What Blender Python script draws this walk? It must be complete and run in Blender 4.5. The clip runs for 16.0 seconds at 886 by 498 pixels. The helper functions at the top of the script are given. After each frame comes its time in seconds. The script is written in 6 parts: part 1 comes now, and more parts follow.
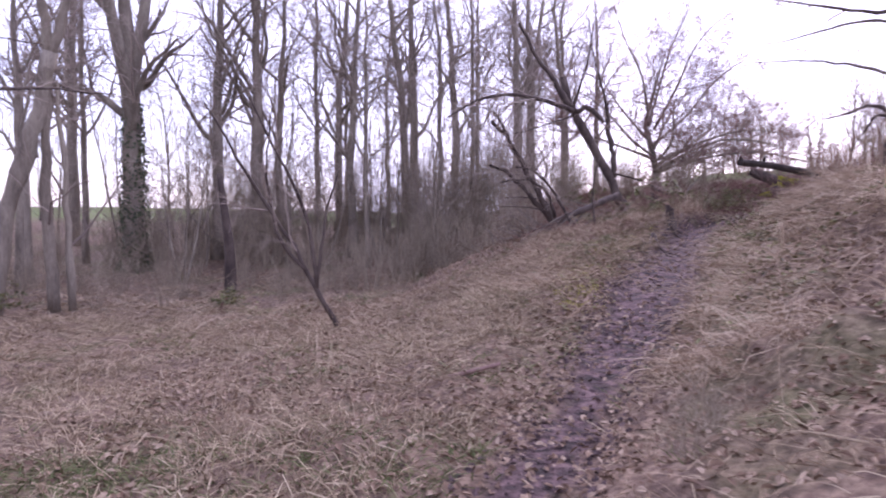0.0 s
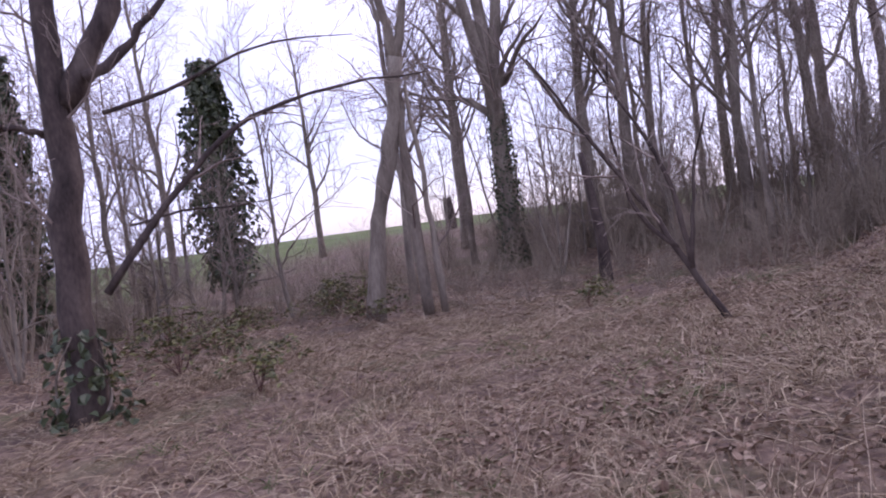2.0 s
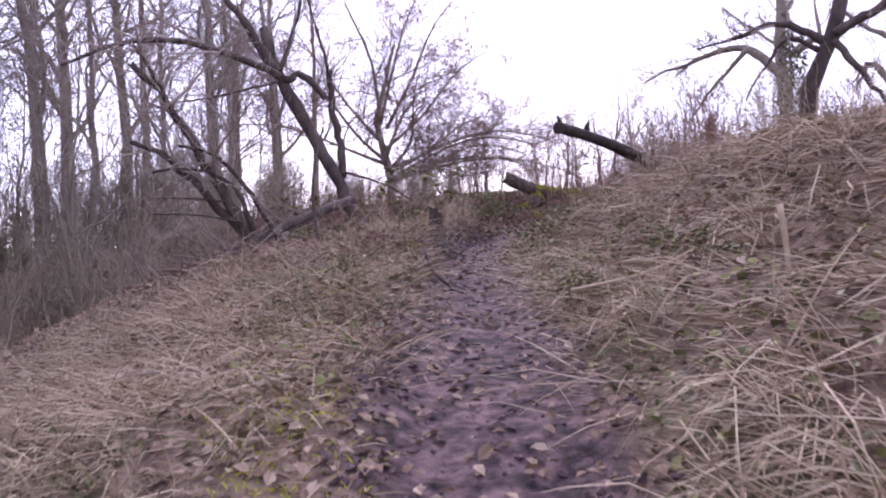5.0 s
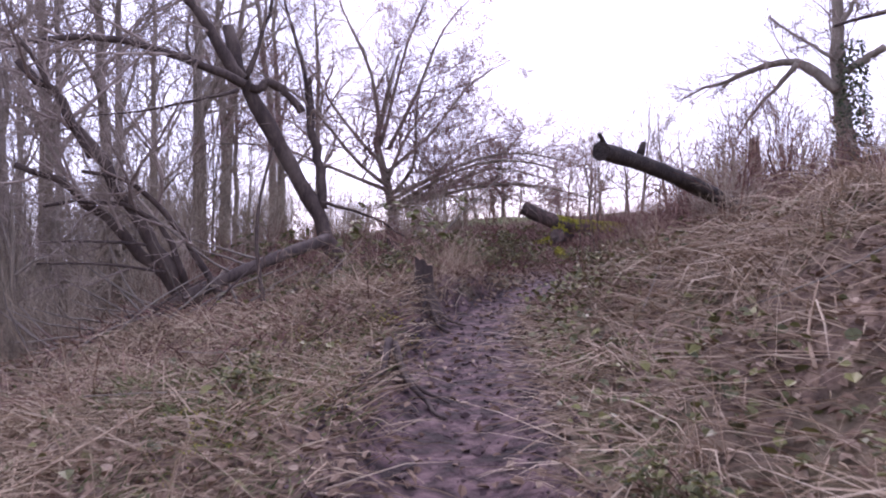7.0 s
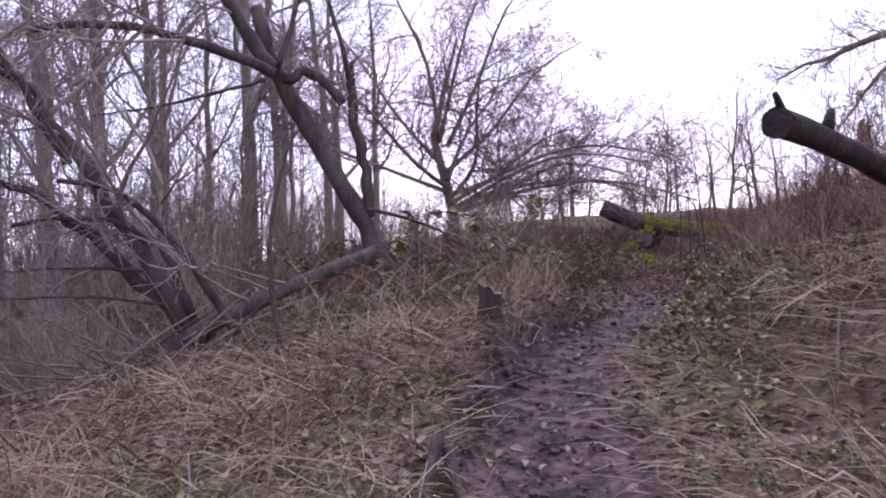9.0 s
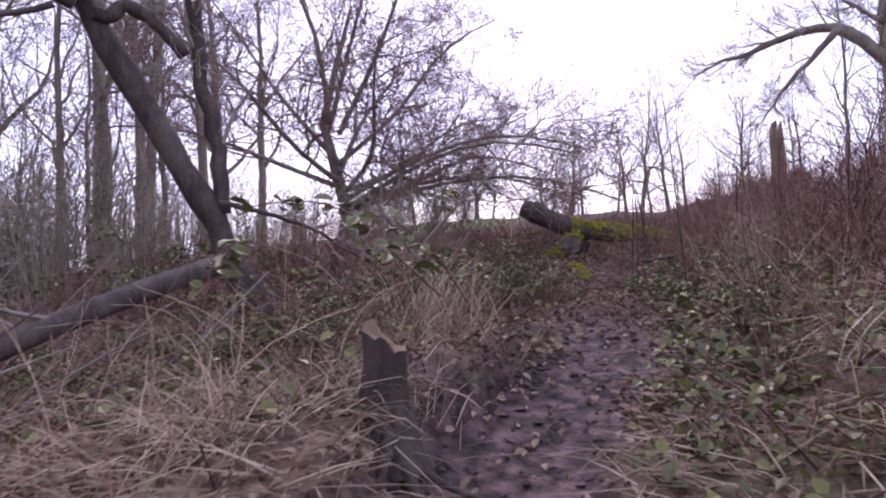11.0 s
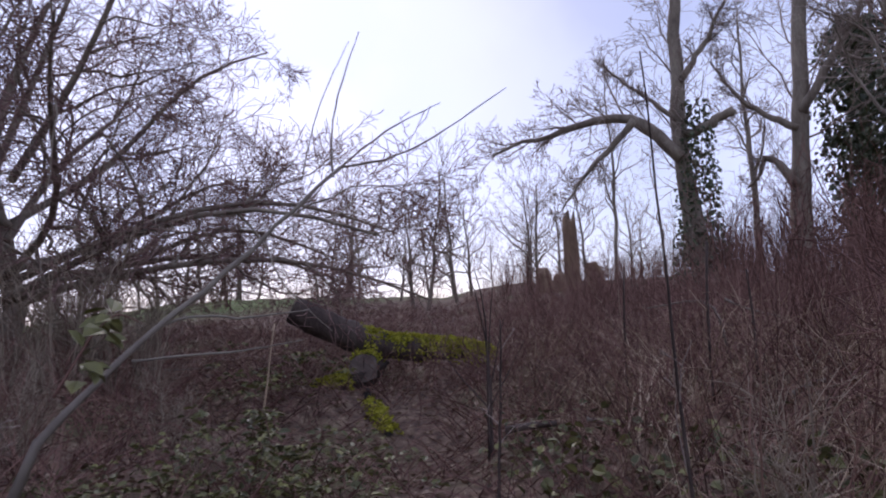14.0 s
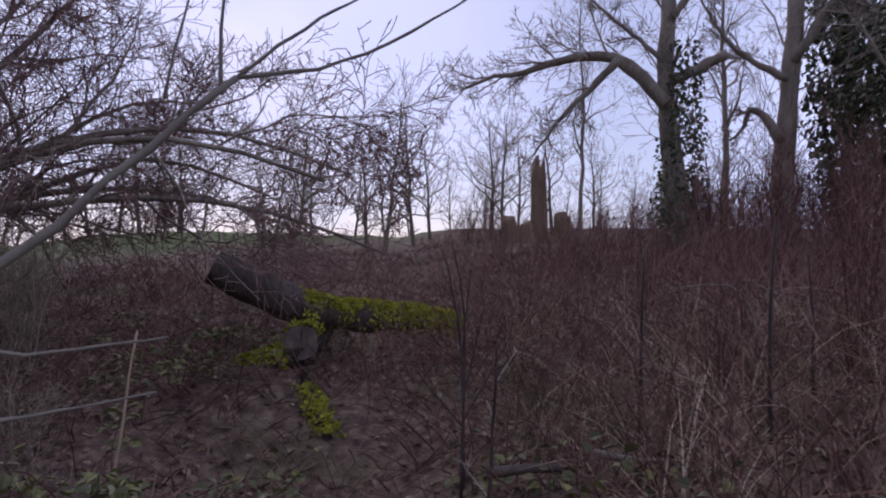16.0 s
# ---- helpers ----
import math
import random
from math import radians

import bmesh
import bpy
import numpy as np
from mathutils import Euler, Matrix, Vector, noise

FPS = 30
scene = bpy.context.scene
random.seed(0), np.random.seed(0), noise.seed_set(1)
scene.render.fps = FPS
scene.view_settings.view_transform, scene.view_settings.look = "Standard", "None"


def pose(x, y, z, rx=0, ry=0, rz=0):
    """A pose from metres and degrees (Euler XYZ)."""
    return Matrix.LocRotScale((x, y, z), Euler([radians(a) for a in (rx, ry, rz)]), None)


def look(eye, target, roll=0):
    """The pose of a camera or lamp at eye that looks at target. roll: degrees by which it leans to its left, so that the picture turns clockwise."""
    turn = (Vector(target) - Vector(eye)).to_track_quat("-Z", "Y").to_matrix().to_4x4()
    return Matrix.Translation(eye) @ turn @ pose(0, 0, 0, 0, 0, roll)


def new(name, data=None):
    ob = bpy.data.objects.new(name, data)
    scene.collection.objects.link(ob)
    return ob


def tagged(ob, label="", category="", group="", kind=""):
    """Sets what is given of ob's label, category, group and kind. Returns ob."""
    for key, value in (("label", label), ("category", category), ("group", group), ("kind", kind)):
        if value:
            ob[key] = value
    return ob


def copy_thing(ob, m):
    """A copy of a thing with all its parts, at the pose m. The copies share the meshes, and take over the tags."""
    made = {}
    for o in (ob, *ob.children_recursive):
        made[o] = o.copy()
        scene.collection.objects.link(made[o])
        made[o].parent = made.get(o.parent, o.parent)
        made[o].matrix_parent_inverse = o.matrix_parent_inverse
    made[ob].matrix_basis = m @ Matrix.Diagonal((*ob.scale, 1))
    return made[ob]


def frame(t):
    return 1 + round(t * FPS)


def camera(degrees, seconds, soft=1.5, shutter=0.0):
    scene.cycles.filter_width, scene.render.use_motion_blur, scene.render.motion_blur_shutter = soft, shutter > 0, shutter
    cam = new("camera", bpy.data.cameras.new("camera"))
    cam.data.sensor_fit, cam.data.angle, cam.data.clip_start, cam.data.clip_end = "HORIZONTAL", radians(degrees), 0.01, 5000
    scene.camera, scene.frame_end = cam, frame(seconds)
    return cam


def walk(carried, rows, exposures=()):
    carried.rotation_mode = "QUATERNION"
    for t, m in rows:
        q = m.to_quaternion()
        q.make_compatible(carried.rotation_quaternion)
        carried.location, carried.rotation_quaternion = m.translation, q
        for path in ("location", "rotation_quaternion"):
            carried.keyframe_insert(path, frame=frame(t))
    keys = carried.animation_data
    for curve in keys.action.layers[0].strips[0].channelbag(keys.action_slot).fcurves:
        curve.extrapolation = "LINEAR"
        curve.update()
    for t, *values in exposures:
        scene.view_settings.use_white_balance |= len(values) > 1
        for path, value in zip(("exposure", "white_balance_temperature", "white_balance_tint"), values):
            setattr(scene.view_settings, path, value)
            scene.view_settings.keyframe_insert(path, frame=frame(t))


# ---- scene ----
cam = camera(67.0, 16.0, soft=2.0, shutter=0.28)
walk(cam, [
    (0.0, look((-0.000, -0.000, 1.450), (0.000, 3.994, 1.238), -0.05)),
    (0.5, look((-0.061, 0.694, 1.270), (-0.423, 4.673, 1.073), -0.83)),
    (1.0, look((-0.160, 1.336, 1.183), (-0.838, 5.275, 1.002), -2.31)),
    (1.5, look((-0.144, 1.896, 1.173), (-1.570, 5.633, 1.137), -5.79)),
    (2.0, look((-0.094, 2.417, 1.146), (-2.276, 5.768, 1.021), -8.02)),
    (2.5, look((-0.047, 2.980, 1.143), (-1.874, 6.537, 1.040), -6.42)),
    (3.0, look((0.080, 3.606, 1.117), (-0.797, 7.500, 0.855), -5.65)),
    (3.5, look((0.324, 4.322, 1.108), (0.561, 8.306, 0.843), -3.57)),
    (4.0, look((0.721, 5.045, 1.104), (1.951, 8.851, 1.053), -3.43)),
    (4.5, look((1.082, 5.701, 1.112), (2.580, 9.408, 0.964), -1.00)),
    (5.0, look((1.397, 6.302, 1.150), (2.992, 9.970, 1.110), -1.12)),
    (5.2, look((1.507, 6.524, 1.179), (3.045, 10.216, 1.191), -1.24)),
    (7.3, look((2.822, 8.831, 1.633), (4.291, 12.550, 1.730), -0.03)),
    (7.5, look((2.890, 9.009, 1.649), (4.220, 12.780, 1.730), -0.70)),
    (8.0, look((3.014, 9.416, 1.697), (4.174, 13.242, 1.803), 0.19)),
    (8.5, look((3.173, 9.814, 1.737), (4.492, 13.589, 1.855), -1.79)),
    (9.0, look((3.296, 10.198, 1.810), (4.427, 14.034, 1.897), -1.42)),
    (9.5, look((3.380, 10.638, 1.843), (4.726, 14.403, 1.960), 0.79)),
    (9.7, look((3.433, 10.847, 1.849), (4.847, 14.588, 1.911), 0.91)),
    (11.8, look((4.611, 13.378, 2.025), (6.468, 16.918, 2.158), -0.42)),
    (12.0, look((4.710, 13.624, 2.061), (6.644, 17.124, 2.167), 0.88)),
    (12.5, look((5.018, 14.171, 2.128), (7.152, 17.554, 2.140), 0.01)),
    (13.0, look((5.367, 14.632, 2.237), (7.757, 17.830, 2.491), 0.07)),
    (13.5, look((5.676, 15.100, 2.360), (8.243, 18.127, 2.861), -0.74)),
    (14.0, look((6.003, 15.390, 2.525), (8.780, 18.223, 3.032), -0.79)),
    (14.5, look((6.290, 15.587, 2.665), (9.097, 18.416, 2.998), -0.87)),
    (15.0, look((6.470, 15.847, 2.681), (9.350, 18.597, 3.058), 0.43)),
    (15.5, look((6.665, 16.140, 2.721), (9.686, 18.746, 3.010), 1.48)),
    (16.0, look((6.933, 16.413, 2.839), (9.917, 19.074, 2.971), 1.57)),
], exposures=[(0.0, 1.13, 6310, 43), (1.2, 0.97, 6270, 43), (2.2, 0.56, 6240, 43), (3.2, 0.76, 6270, 43), (4.0, 1.1, 6340, 42), (5.2, 1.16, 6340, 42), (8.0, 0.85, 6310, 41), (12.3, 0.75, 6330, 42), (13.0, 0.61, 6230, 41), (13.6, 0.4, 6300, 38), (14.3, -0.22, 6070, 28), (15.2, -0.41, 5980, 28), (16.0, -0.33, 6110, 34)])

# ---- sky and sun ----
world = bpy.data.worlds.new("overcast_sky")
world.use_nodes = True
scene.world = world
wn, wl = world.node_tree.nodes, world.node_tree.links
sky = wn.new("ShaderNodeTexSky")
sky.sky_type, sky.sun_disc = "NISHITA", False
sky.sun_elevation, sky.sun_rotation = radians(32), radians(25)
where = wn.new("ShaderNodeTexCoord")
clouds = wn.new("ShaderNodeTexNoise")
clouds.inputs["Scale"].default_value, clouds.inputs["Detail"].default_value = 1.7, 5.0
cover = wn.new("ShaderNodeValToRGB")
cover.color_ramp.elements[0].position, cover.color_ramp.elements[1].position = 0.36, 0.6
cover.color_ramp.elements[0].color = (0.3, 0.3, 0.3, 1)
cover.color_ramp.elements[1].color = (0.95, 0.95, 0.95, 1)
veil = wn.new("ShaderNodeMix")
veil.data_type = "RGBA"
veil.inputs["B"].default_value = (7.7, 9.0, 11.2, 1)
wl.new(where.outputs["Generated"], clouds.inputs["Vector"])
wl.new(clouds.outputs["Fac"], cover.inputs["Fac"])
wl.new(cover.outputs["Color"], veil.inputs["Factor"])
wl.new(sky.outputs["Color"], veil.inputs["A"])
wl.new(veil.outputs["Result"], wn["Background"].inputs["Color"])
wn["Background"].inputs["Strength"].default_value = 0.11
sun = new("sun", bpy.data.lights.new("sun", "SUN"))
sun.data.energy, sun.data.angle, sun.data.color = 0.9, radians(14), (1.0, 0.96, 0.9)
sun.matrix_world = look((8, 20, 18), (0, 0, 0))

# ---- the lie of the land ----
PATH_LINE = np.array([
    (-0.4, -9.0, 0.30), (-0.1, -3.0, 0.20), (0.0, 0.0, 0.08), (0.1, 2.0, -0.12), (0.35, 3.7, -0.22), (0.95, 5.1, -0.22),
    (1.52, 6.45, -0.12), (2.12, 7.65, 0.07), (2.78, 8.95, 0.30), (3.38, 10.25, 0.48), (3.9, 11.4, 0.60), (4.85, 13.4, 0.80),
    (5.5, 14.75, 1.0), (6.33, 15.5, 1.17), (7.1, 16.1, 1.31), (8.25, 17.5, 1.54), (11.5, 21.5, 2.05), (24.0, 34.0, 3.9), (32.0, 42.0, 4.6)])


def smooth01(a, b, v):
    u = np.clip((v - a) / (b - a), 0, 1)
    return u * u * (3 - 2 * u)


def path_frame(x, y):
    """Signed distance from the path (right of it positive), the path's height and the way gone along it."""
    x, y = np.asarray(x, float), np.asarray(y, float)
    best = np.full(x.shape, 1e9)
    side, high, gone = np.zeros(x.shape), np.zeros(x.shape), np.zeros(x.shape)
    start = 0.0
    for (ax, ay, az), (bx, by, bz) in zip(PATH_LINE[:-1], PATH_LINE[1:]):
        dx, dy = bx - ax, by - ay
        long = math.hypot(dx, dy)
        u = np.clip(((x - ax) * dx + (y - ay) * dy) / long**2, 0, 1)
        ox, oy = x - ax - u * dx, y - ay - u * dy
        far = np.hypot(ox, oy)
        near = far < best
        best = np.where(near, far, best)
        side = np.where(near, np.where((ox * dy - oy * dx) > 0, far, -far), side)
        high = np.where(near, az + u * (bz - az), high)
        gone = np.where(near, start + u * long, gone)
        start += long
    return side, high, gone


def trod(s):
    """Half the width of the bare path after s metres of way."""
    return np.interp(s, [12.5, 15, 17, 18.5, 20, 22.5, 24.5, 26, 27.5], [0.22, 0.2, 0.33, 0.5, 0.54, 0.45, 0.42, 0.35, 0.28])


def wobble(x, y):
    """Humps and hollows that repeat nowhere near."""
    return (np.sin(1.7 * x + 0.6 * y + 0.4) * np.sin(1.3 * y - 0.5 * x + 1.1) + 0.5 * np.sin(3.9 * x - 1.1 * y) * np.sin(3.1 * y + 0.9 * x + 2.0)
            + 0.3 * np.sin(8.3 * x + 2.1 * y + 0.7) * np.sin(7.1 * y - 3.3 * x))


def height(x, y):
    d, zp, s = path_frame(x, y)
    # bank on the right of the path
    top = np.interp(s, [4, 9, 14, 18, 23, 26, 29, 34], [0.75, 0.9, 1.2, 1.5, 1.45, 0.75, 0.45, 0.5])
    rise = top * smooth01(0.3, 3.4, d) + 0.03 * np.clip(d - 3.4, 0, 30)
    # fall to the hollow on the left
    e = -d
    e0 = np.interp(s, [9, 16, 20, 24, 29, 35], [0.3, 0.4, 0.6, 2.6, 5.0, 9.0])
    e1 = np.interp(s, [9, 16, 20, 24, 29, 35], [6.0, 5.5, 6.0, 8.0, 11.0, 22.0])
    floor = -0.55 - 0.03 * np.clip(y - 9, 0, 10) + 0.035 * np.clip(-x - 7, 0, 45) + 0.075 * np.clip(y - 21, 0, 16) + 0.01 * np.clip(y - 37, 0, 60)
    u = np.clip((e - e0) / (e1 - e0), 0, 1)
    drop = (zp - floor) * u * u * (3 - 2 * u)
    z = zp + np.where(d > 0, rise, -drop)
    # trodden hollow of the path and rough ground beside it
    rough = smooth01(0.25, 0.9, np.abs(d))
    z = z - 0.06 * (1 - smooth01(0.15, 0.55, np.abs(d))) + (0.02 + 0.045 * rough) * wobble(x, y) + 0.05 * smooth01(0.5, 1.3, d) * wobble(1.9 * x + 3, 1.7 * y)
    # raised lip on the left, cut back by the trodden path, and clods and ledges on the bank
    lip = np.interp(s, [16, 19, 22, 24.2, 25.4, 26.6, 28], [0, 0.09, 0.15, 0.3, 0.34, 0.2, 0])
    z = z + lip * smooth01(0.36, 0.62, e) * (1 - smooth01(1.0, 3.2, e))
    z = z + smooth01(0.5, 1.2, d) * (1 - smooth01(3.6, 6.0, d)) * (0.16 * np.abs(wobble(1.15 * x + 7, 1.25 * y - 2)) - 0.06)
    z = z + 0.014 * smooth01(1.6, 1.2, np.abs(d)) * wobble(3.3 * x, 3.1 * y)
    # hollow before the mossy log
    return z - 0.34 * np.exp(-((x - 9.35) ** 2 + (y - 19.9) ** 2) / 1.2)
# ---- end of the land ----


# ---- materials ----
def material(name, colors, rough=0.9, scale=6.0, fine=60.0, bump=0.3, per="", depth=0.01, stretch=(1, 1, 1), coarse=0.0, spec=0.3):
    """A surface with colours spread by noise at two scales, or piece by piece (per: 'island' or 'object')."""
    m = bpy.data.materials.new(name)
    m.use_nodes = True
    n, l = m.node_tree.nodes, m.node_tree.links
    bsdf = n["Principled BSDF"]
    bsdf.inputs["Roughness"].default_value = rough
    bsdf.inputs["Specular IOR Level"].default_value = spec
    co = n.new("ShaderNodeTexCoord")
    mapping = n.new("ShaderNodeMapping")
    mapping.inputs["Scale"].default_value = stretch
    l.new(co.outputs["Object"], mapping.inputs["Vector"])
    big = n.new("ShaderNodeTexNoise")
    big.inputs["Scale"].default_value, big.inputs["Detail"].default_value = scale, 6
    small = n.new("ShaderNodeTexNoise")
    small.inputs["Scale"].default_value, small.inputs["Detail"].default_value = fine, 4
    l.new(mapping.outputs["Vector"], big.inputs["Vector"])
    l.new(mapping.outputs["Vector"], small.inputs["Vector"])
    both = n.new("ShaderNodeMath")
    both.operation = "MULTIPLY_ADD"
    both.inputs[1].default_value = 0.45
    l.new(small.outputs["Fac"], both.inputs[0])
    last = both
    if per:
        info = n.new("ShaderNodeNewGeometry" if per == "island" else "ShaderNodeObjectInfo")
        spread = n.new("ShaderNodeMath")
        spread.operation = "MULTIPLY_ADD"
        spread.inputs[1].default_value, spread.inputs[2].default_value = 0.62, -0.04
        l.new(info.outputs["Random Per Island" if per == "island" else "Random"], spread.inputs[0])
        less = n.new("ShaderNodeMath")
        less.operation = "MULTIPLY"
        less.inputs[1].default_value = 0.45
        l.new(big.outputs["Fac"], less.inputs[0])
        add = n.new("ShaderNodeMath")
        l.new(less.outputs[0], add.inputs[0])
        l.new(spread.outputs[0], add.inputs[1])
        l.new(add.outputs[0], both.inputs[2])
        lo, hi = 0.25, 1.0
    else:
        l.new(big.outputs["Fac"], both.inputs[2])
        lo, hi = 0.45, 0.98
    ramp = n.new("ShaderNodeValToRGB")
    while len(ramp.color_ramp.elements) < len(colors):
        ramp.color_ramp.elements.new(0.5)
    for k, (e, c) in enumerate(zip(ramp.color_ramp.elements, colors)):
        e.position, e.color = lo + (hi - lo) * k / max(1, len(colors) - 1), (*c, 1)
    l.new(last.outputs[0], ramp.inputs["Fac"])
    l.new(ramp.outputs["Color"], bsdf.inputs["Base Color"])
    if bump:
        bp = n.new("ShaderNodeBump")
        bp.inputs["Strength"].default_value, bp.inputs["Distance"].default_value = bump, depth
        l.new(both.outputs[0], bp.inputs["Height"])
        l.new(bp.outputs["Normal"], bsdf.inputs["Normal"])
    return m


BARK = material("grey_brown_bark", [(0.1, 0.08, 0.062), (0.22, 0.182, 0.142), (0.34, 0.295, 0.225)], 0.92, 3, 26, 0.9, depth=0.03, stretch=(1, 1, 0.3))
PALE_BARK = material("pale_grey_bark", [(0.10, 0.085, 0.07), (0.2, 0.17, 0.14), (0.27, 0.24, 0.19)], 0.9, 2, 22, 0.7, depth=0.02, stretch=(1, 1, 0.35))
DARK_BARK = material("dark_wet_bark", [(0.02, 0.014, 0.012), (0.07, 0.05, 0.042), (0.13, 0.1, 0.08)], 0.85, 4, 30, 0.9, depth=0.02, stretch=(1, 1, 0.4))
TWIG = material("brown_twigs", [(0.15, 0.112, 0.094), (0.26, 0.203, 0.17), (0.38, 0.31, 0.255)], 0.9, 1.2, 20, 0, per="island")
RED_TWIG = material("reddish_twigs", [(0.09, 0.05, 0.046), (0.18, 0.105, 0.092), (0.28, 0.18, 0.15)], 0.9, 1.2, 20, 0, per="island")
STRAW = material("dry_straw", [(0.13, 0.08, 0.054), (0.25, 0.168, 0.11), (0.38, 0.275, 0.182), (0.53, 0.42, 0.295)], 0.8, 0.5, 12, 0, per="island")
BROWN_GRASS = material("brown_dead_grass", [(0.085, 0.056, 0.036), (0.2, 0.142, 0.094), (0.33, 0.245, 0.158), (0.5, 0.4, 0.265)], 0.85, 0.5, 12, 0, per="island")
SCRUB = material("grey_brown_scrub", [(0.16, 0.122, 0.09), (0.28, 0.222, 0.162), (0.39, 0.32, 0.235)], 0.9, 1.2, 20, 0, per="island")
STALK = material("dead_stalks", [(0.05, 0.0216, 0.018), (0.125, 0.0594, 0.048), (0.28, 0.162, 0.125)], 0.85, 0.8, 12, 0, per="island")
GRASS = material("green_grass", [(0.05, 0.07, 0.022), (0.10, 0.125, 0.04), (0.17, 0.185, 0.07)], 0.7, 1, 12, 0, per="island")
LITTER = material("fallen_leaves", [(0.07, 0.04, 0.027), (0.15, 0.09, 0.058), (0.23, 0.15, 0.098), (0.36, 0.27, 0.19)], 0.75, 1, 30, 0.2, per="island")
IVY = material("ivy_leaves", [(0.024, 0.034, 0.016), (0.045, 0.06, 0.024), (0.09, 0.105, 0.045)], 0.5, 1, 30, 0.2, per="island", spec=0.5)
BRAMBLE = material("bramble_leaves", [(0.045, 0.048, 0.02), (0.1, 0.102, 0.036), (0.2, 0.19, 0.06)], 0.5, 1, 30, 0.2, per="island", spec=0.35)
CLOD = material("wet_earth_clods", [(0.022, 0.012, 0.012), (0.066, 0.039, 0.039), (0.13, 0.083, 0.078)], 0.75, 9, 60, 0.6, per="island")
MOSS = material("yellow_green_moss", [(0.2, 0.21, 0.02), (0.36, 0.35, 0.035), (0.52, 0.48, 0.07)], 1.0, 8, 70, 0.9, depth=0.03)
CUT = material("sawn_wood_face", [(0.07, 0.05, 0.042), (0.14, 0.108, 0.09), (0.24, 0.195, 0.16)], 0.85, 6, 60, 0.5)
SNAG = material("bare_splintered_wood", [(0.13, 0.085, 0.055), (0.26, 0.175, 0.115), (0.36, 0.26, 0.17)], 0.9, 3, 40, 0.8, depth=0.02, stretch=(1, 1, 0.15))
# bark taken down to near black: silhouette shade put into the colour
SHADED_BARK = material("shade_darkened_bark", [(0.012, 0.009, 0.008), (0.036, 0.027, 0.023), (0.075, 0.058, 0.048)], 0.9, 5, 34, 1.0, depth=0.025, stretch=(1, 1, 1))


def ground_material():
    m = bpy.data.materials.new("woodland_floor")
    m.use_nodes = True
    n, l = m.node_tree.nodes, m.node_tree.links
    bsdf = n["Principled BSDF"]
    bsdf.inputs["Specular IOR Level"].default_value = 0.3
    co = n.new("ShaderNodeTexCoord")

    def noise_at(scale, detail=6.0):
        t = n.new("ShaderNodeTexNoise")
        t.inputs["Scale"].default_value, t.inputs["Detail"].default_value = scale, detail
        l.new(co.outputs["Object"], t.inputs["Vector"])
        return t.outputs["Fac"]

    def ramp(fac, stops):
        r = n.new("ShaderNodeValToRGB")
        while len(r.color_ramp.elements) < len(stops):
            r.color_ramp.elements.new(0.5)
        for e, (p, c) in zip(r.color_ramp.elements, stops):
            e.position, e.color = p, (*c, 1)
        l.new(fac, r.inputs["Fac"])
        return r.outputs["Color"]

    def mix(fac, a, b):
        x = n.new("ShaderNodeMix")
        x.data_type = "RGBA"
        l.new(fac, x.inputs["Factor"]), l.new(a, x.inputs["A"]), l.new(b, x.inputs["B"])
        return x.outputs["Result"]

    def read(name):
        a = n.new("ShaderNodeAttribute")
        a.attribute_name = name
        return a.outputs["Fac"]

    humus = ramp(noise_at(9), [(0.3, (0.07, 0.043, 0.033)), (0.5, (0.155, 0.102, 0.073)), (0.66, (0.26, 0.185, 0.128))])
    grass = ramp(noise_at(14), [(0.3, (0.06, 0.06, 0.025)), (0.55, (0.12, 0.115, 0.05)), (0.7, (0.2, 0.165, 0.09))])
    patch = ramp(noise_at(0.7, 4), [(0.5, (0, 0, 0)), (0.66, (0.8, 0.8, 0.8))])
    mud = ramp(noise_at(7, 9.0), [(0.38, (0.017, 0.009, 0.009)), (0.5, (0.068, 0.038, 0.039)), (0.63, (0.15, 0.092, 0.09))])
    field = ramp(noise_at(0.25), [(0.3, (0.085, 0.115, 0.035)), (0.7, (0.15, 0.18, 0.06))])
    c = mix(patch, humus, grass)
    c = mix(read("field"), c, field)
    c = mix(read("mud"), c, mud)
    l.new(c, bsdf.inputs["Base Color"])
    gloss = n.new("ShaderNodeMapRange")
    gloss.inputs["To Min"].default_value, gloss.inputs["To Max"].default_value = 0.95, 0.82
    l.new(read("mud"), gloss.inputs["Value"])
    l.new(gloss.outputs["Result"], bsdf.inputs["Roughness"])
    bp = n.new("ShaderNodeBump")
    bp.inputs["Strength"].default_value, bp.inputs["Distance"].default_value = 1.0, 0.06
    l.new(noise_at(13, 9.0), bp.inputs["Height"])
    l.new(bp.outputs["Normal"], bsdf.inputs["Normal"])
    return m


# ---- mesh helpers ----
def mesh_of(name, verts, faces, mat, smooth=True):
    me = bpy.data.meshes.new(name)
    me.from_pydata(np.asarray(verts).tolist() if len(verts) else [], [], faces)
    me.materials.append(mat)
    if smooth:
        me.polygons.foreach_set("use_smooth", np.ones(len(me.polygons), bool))
    me.update()
    return me


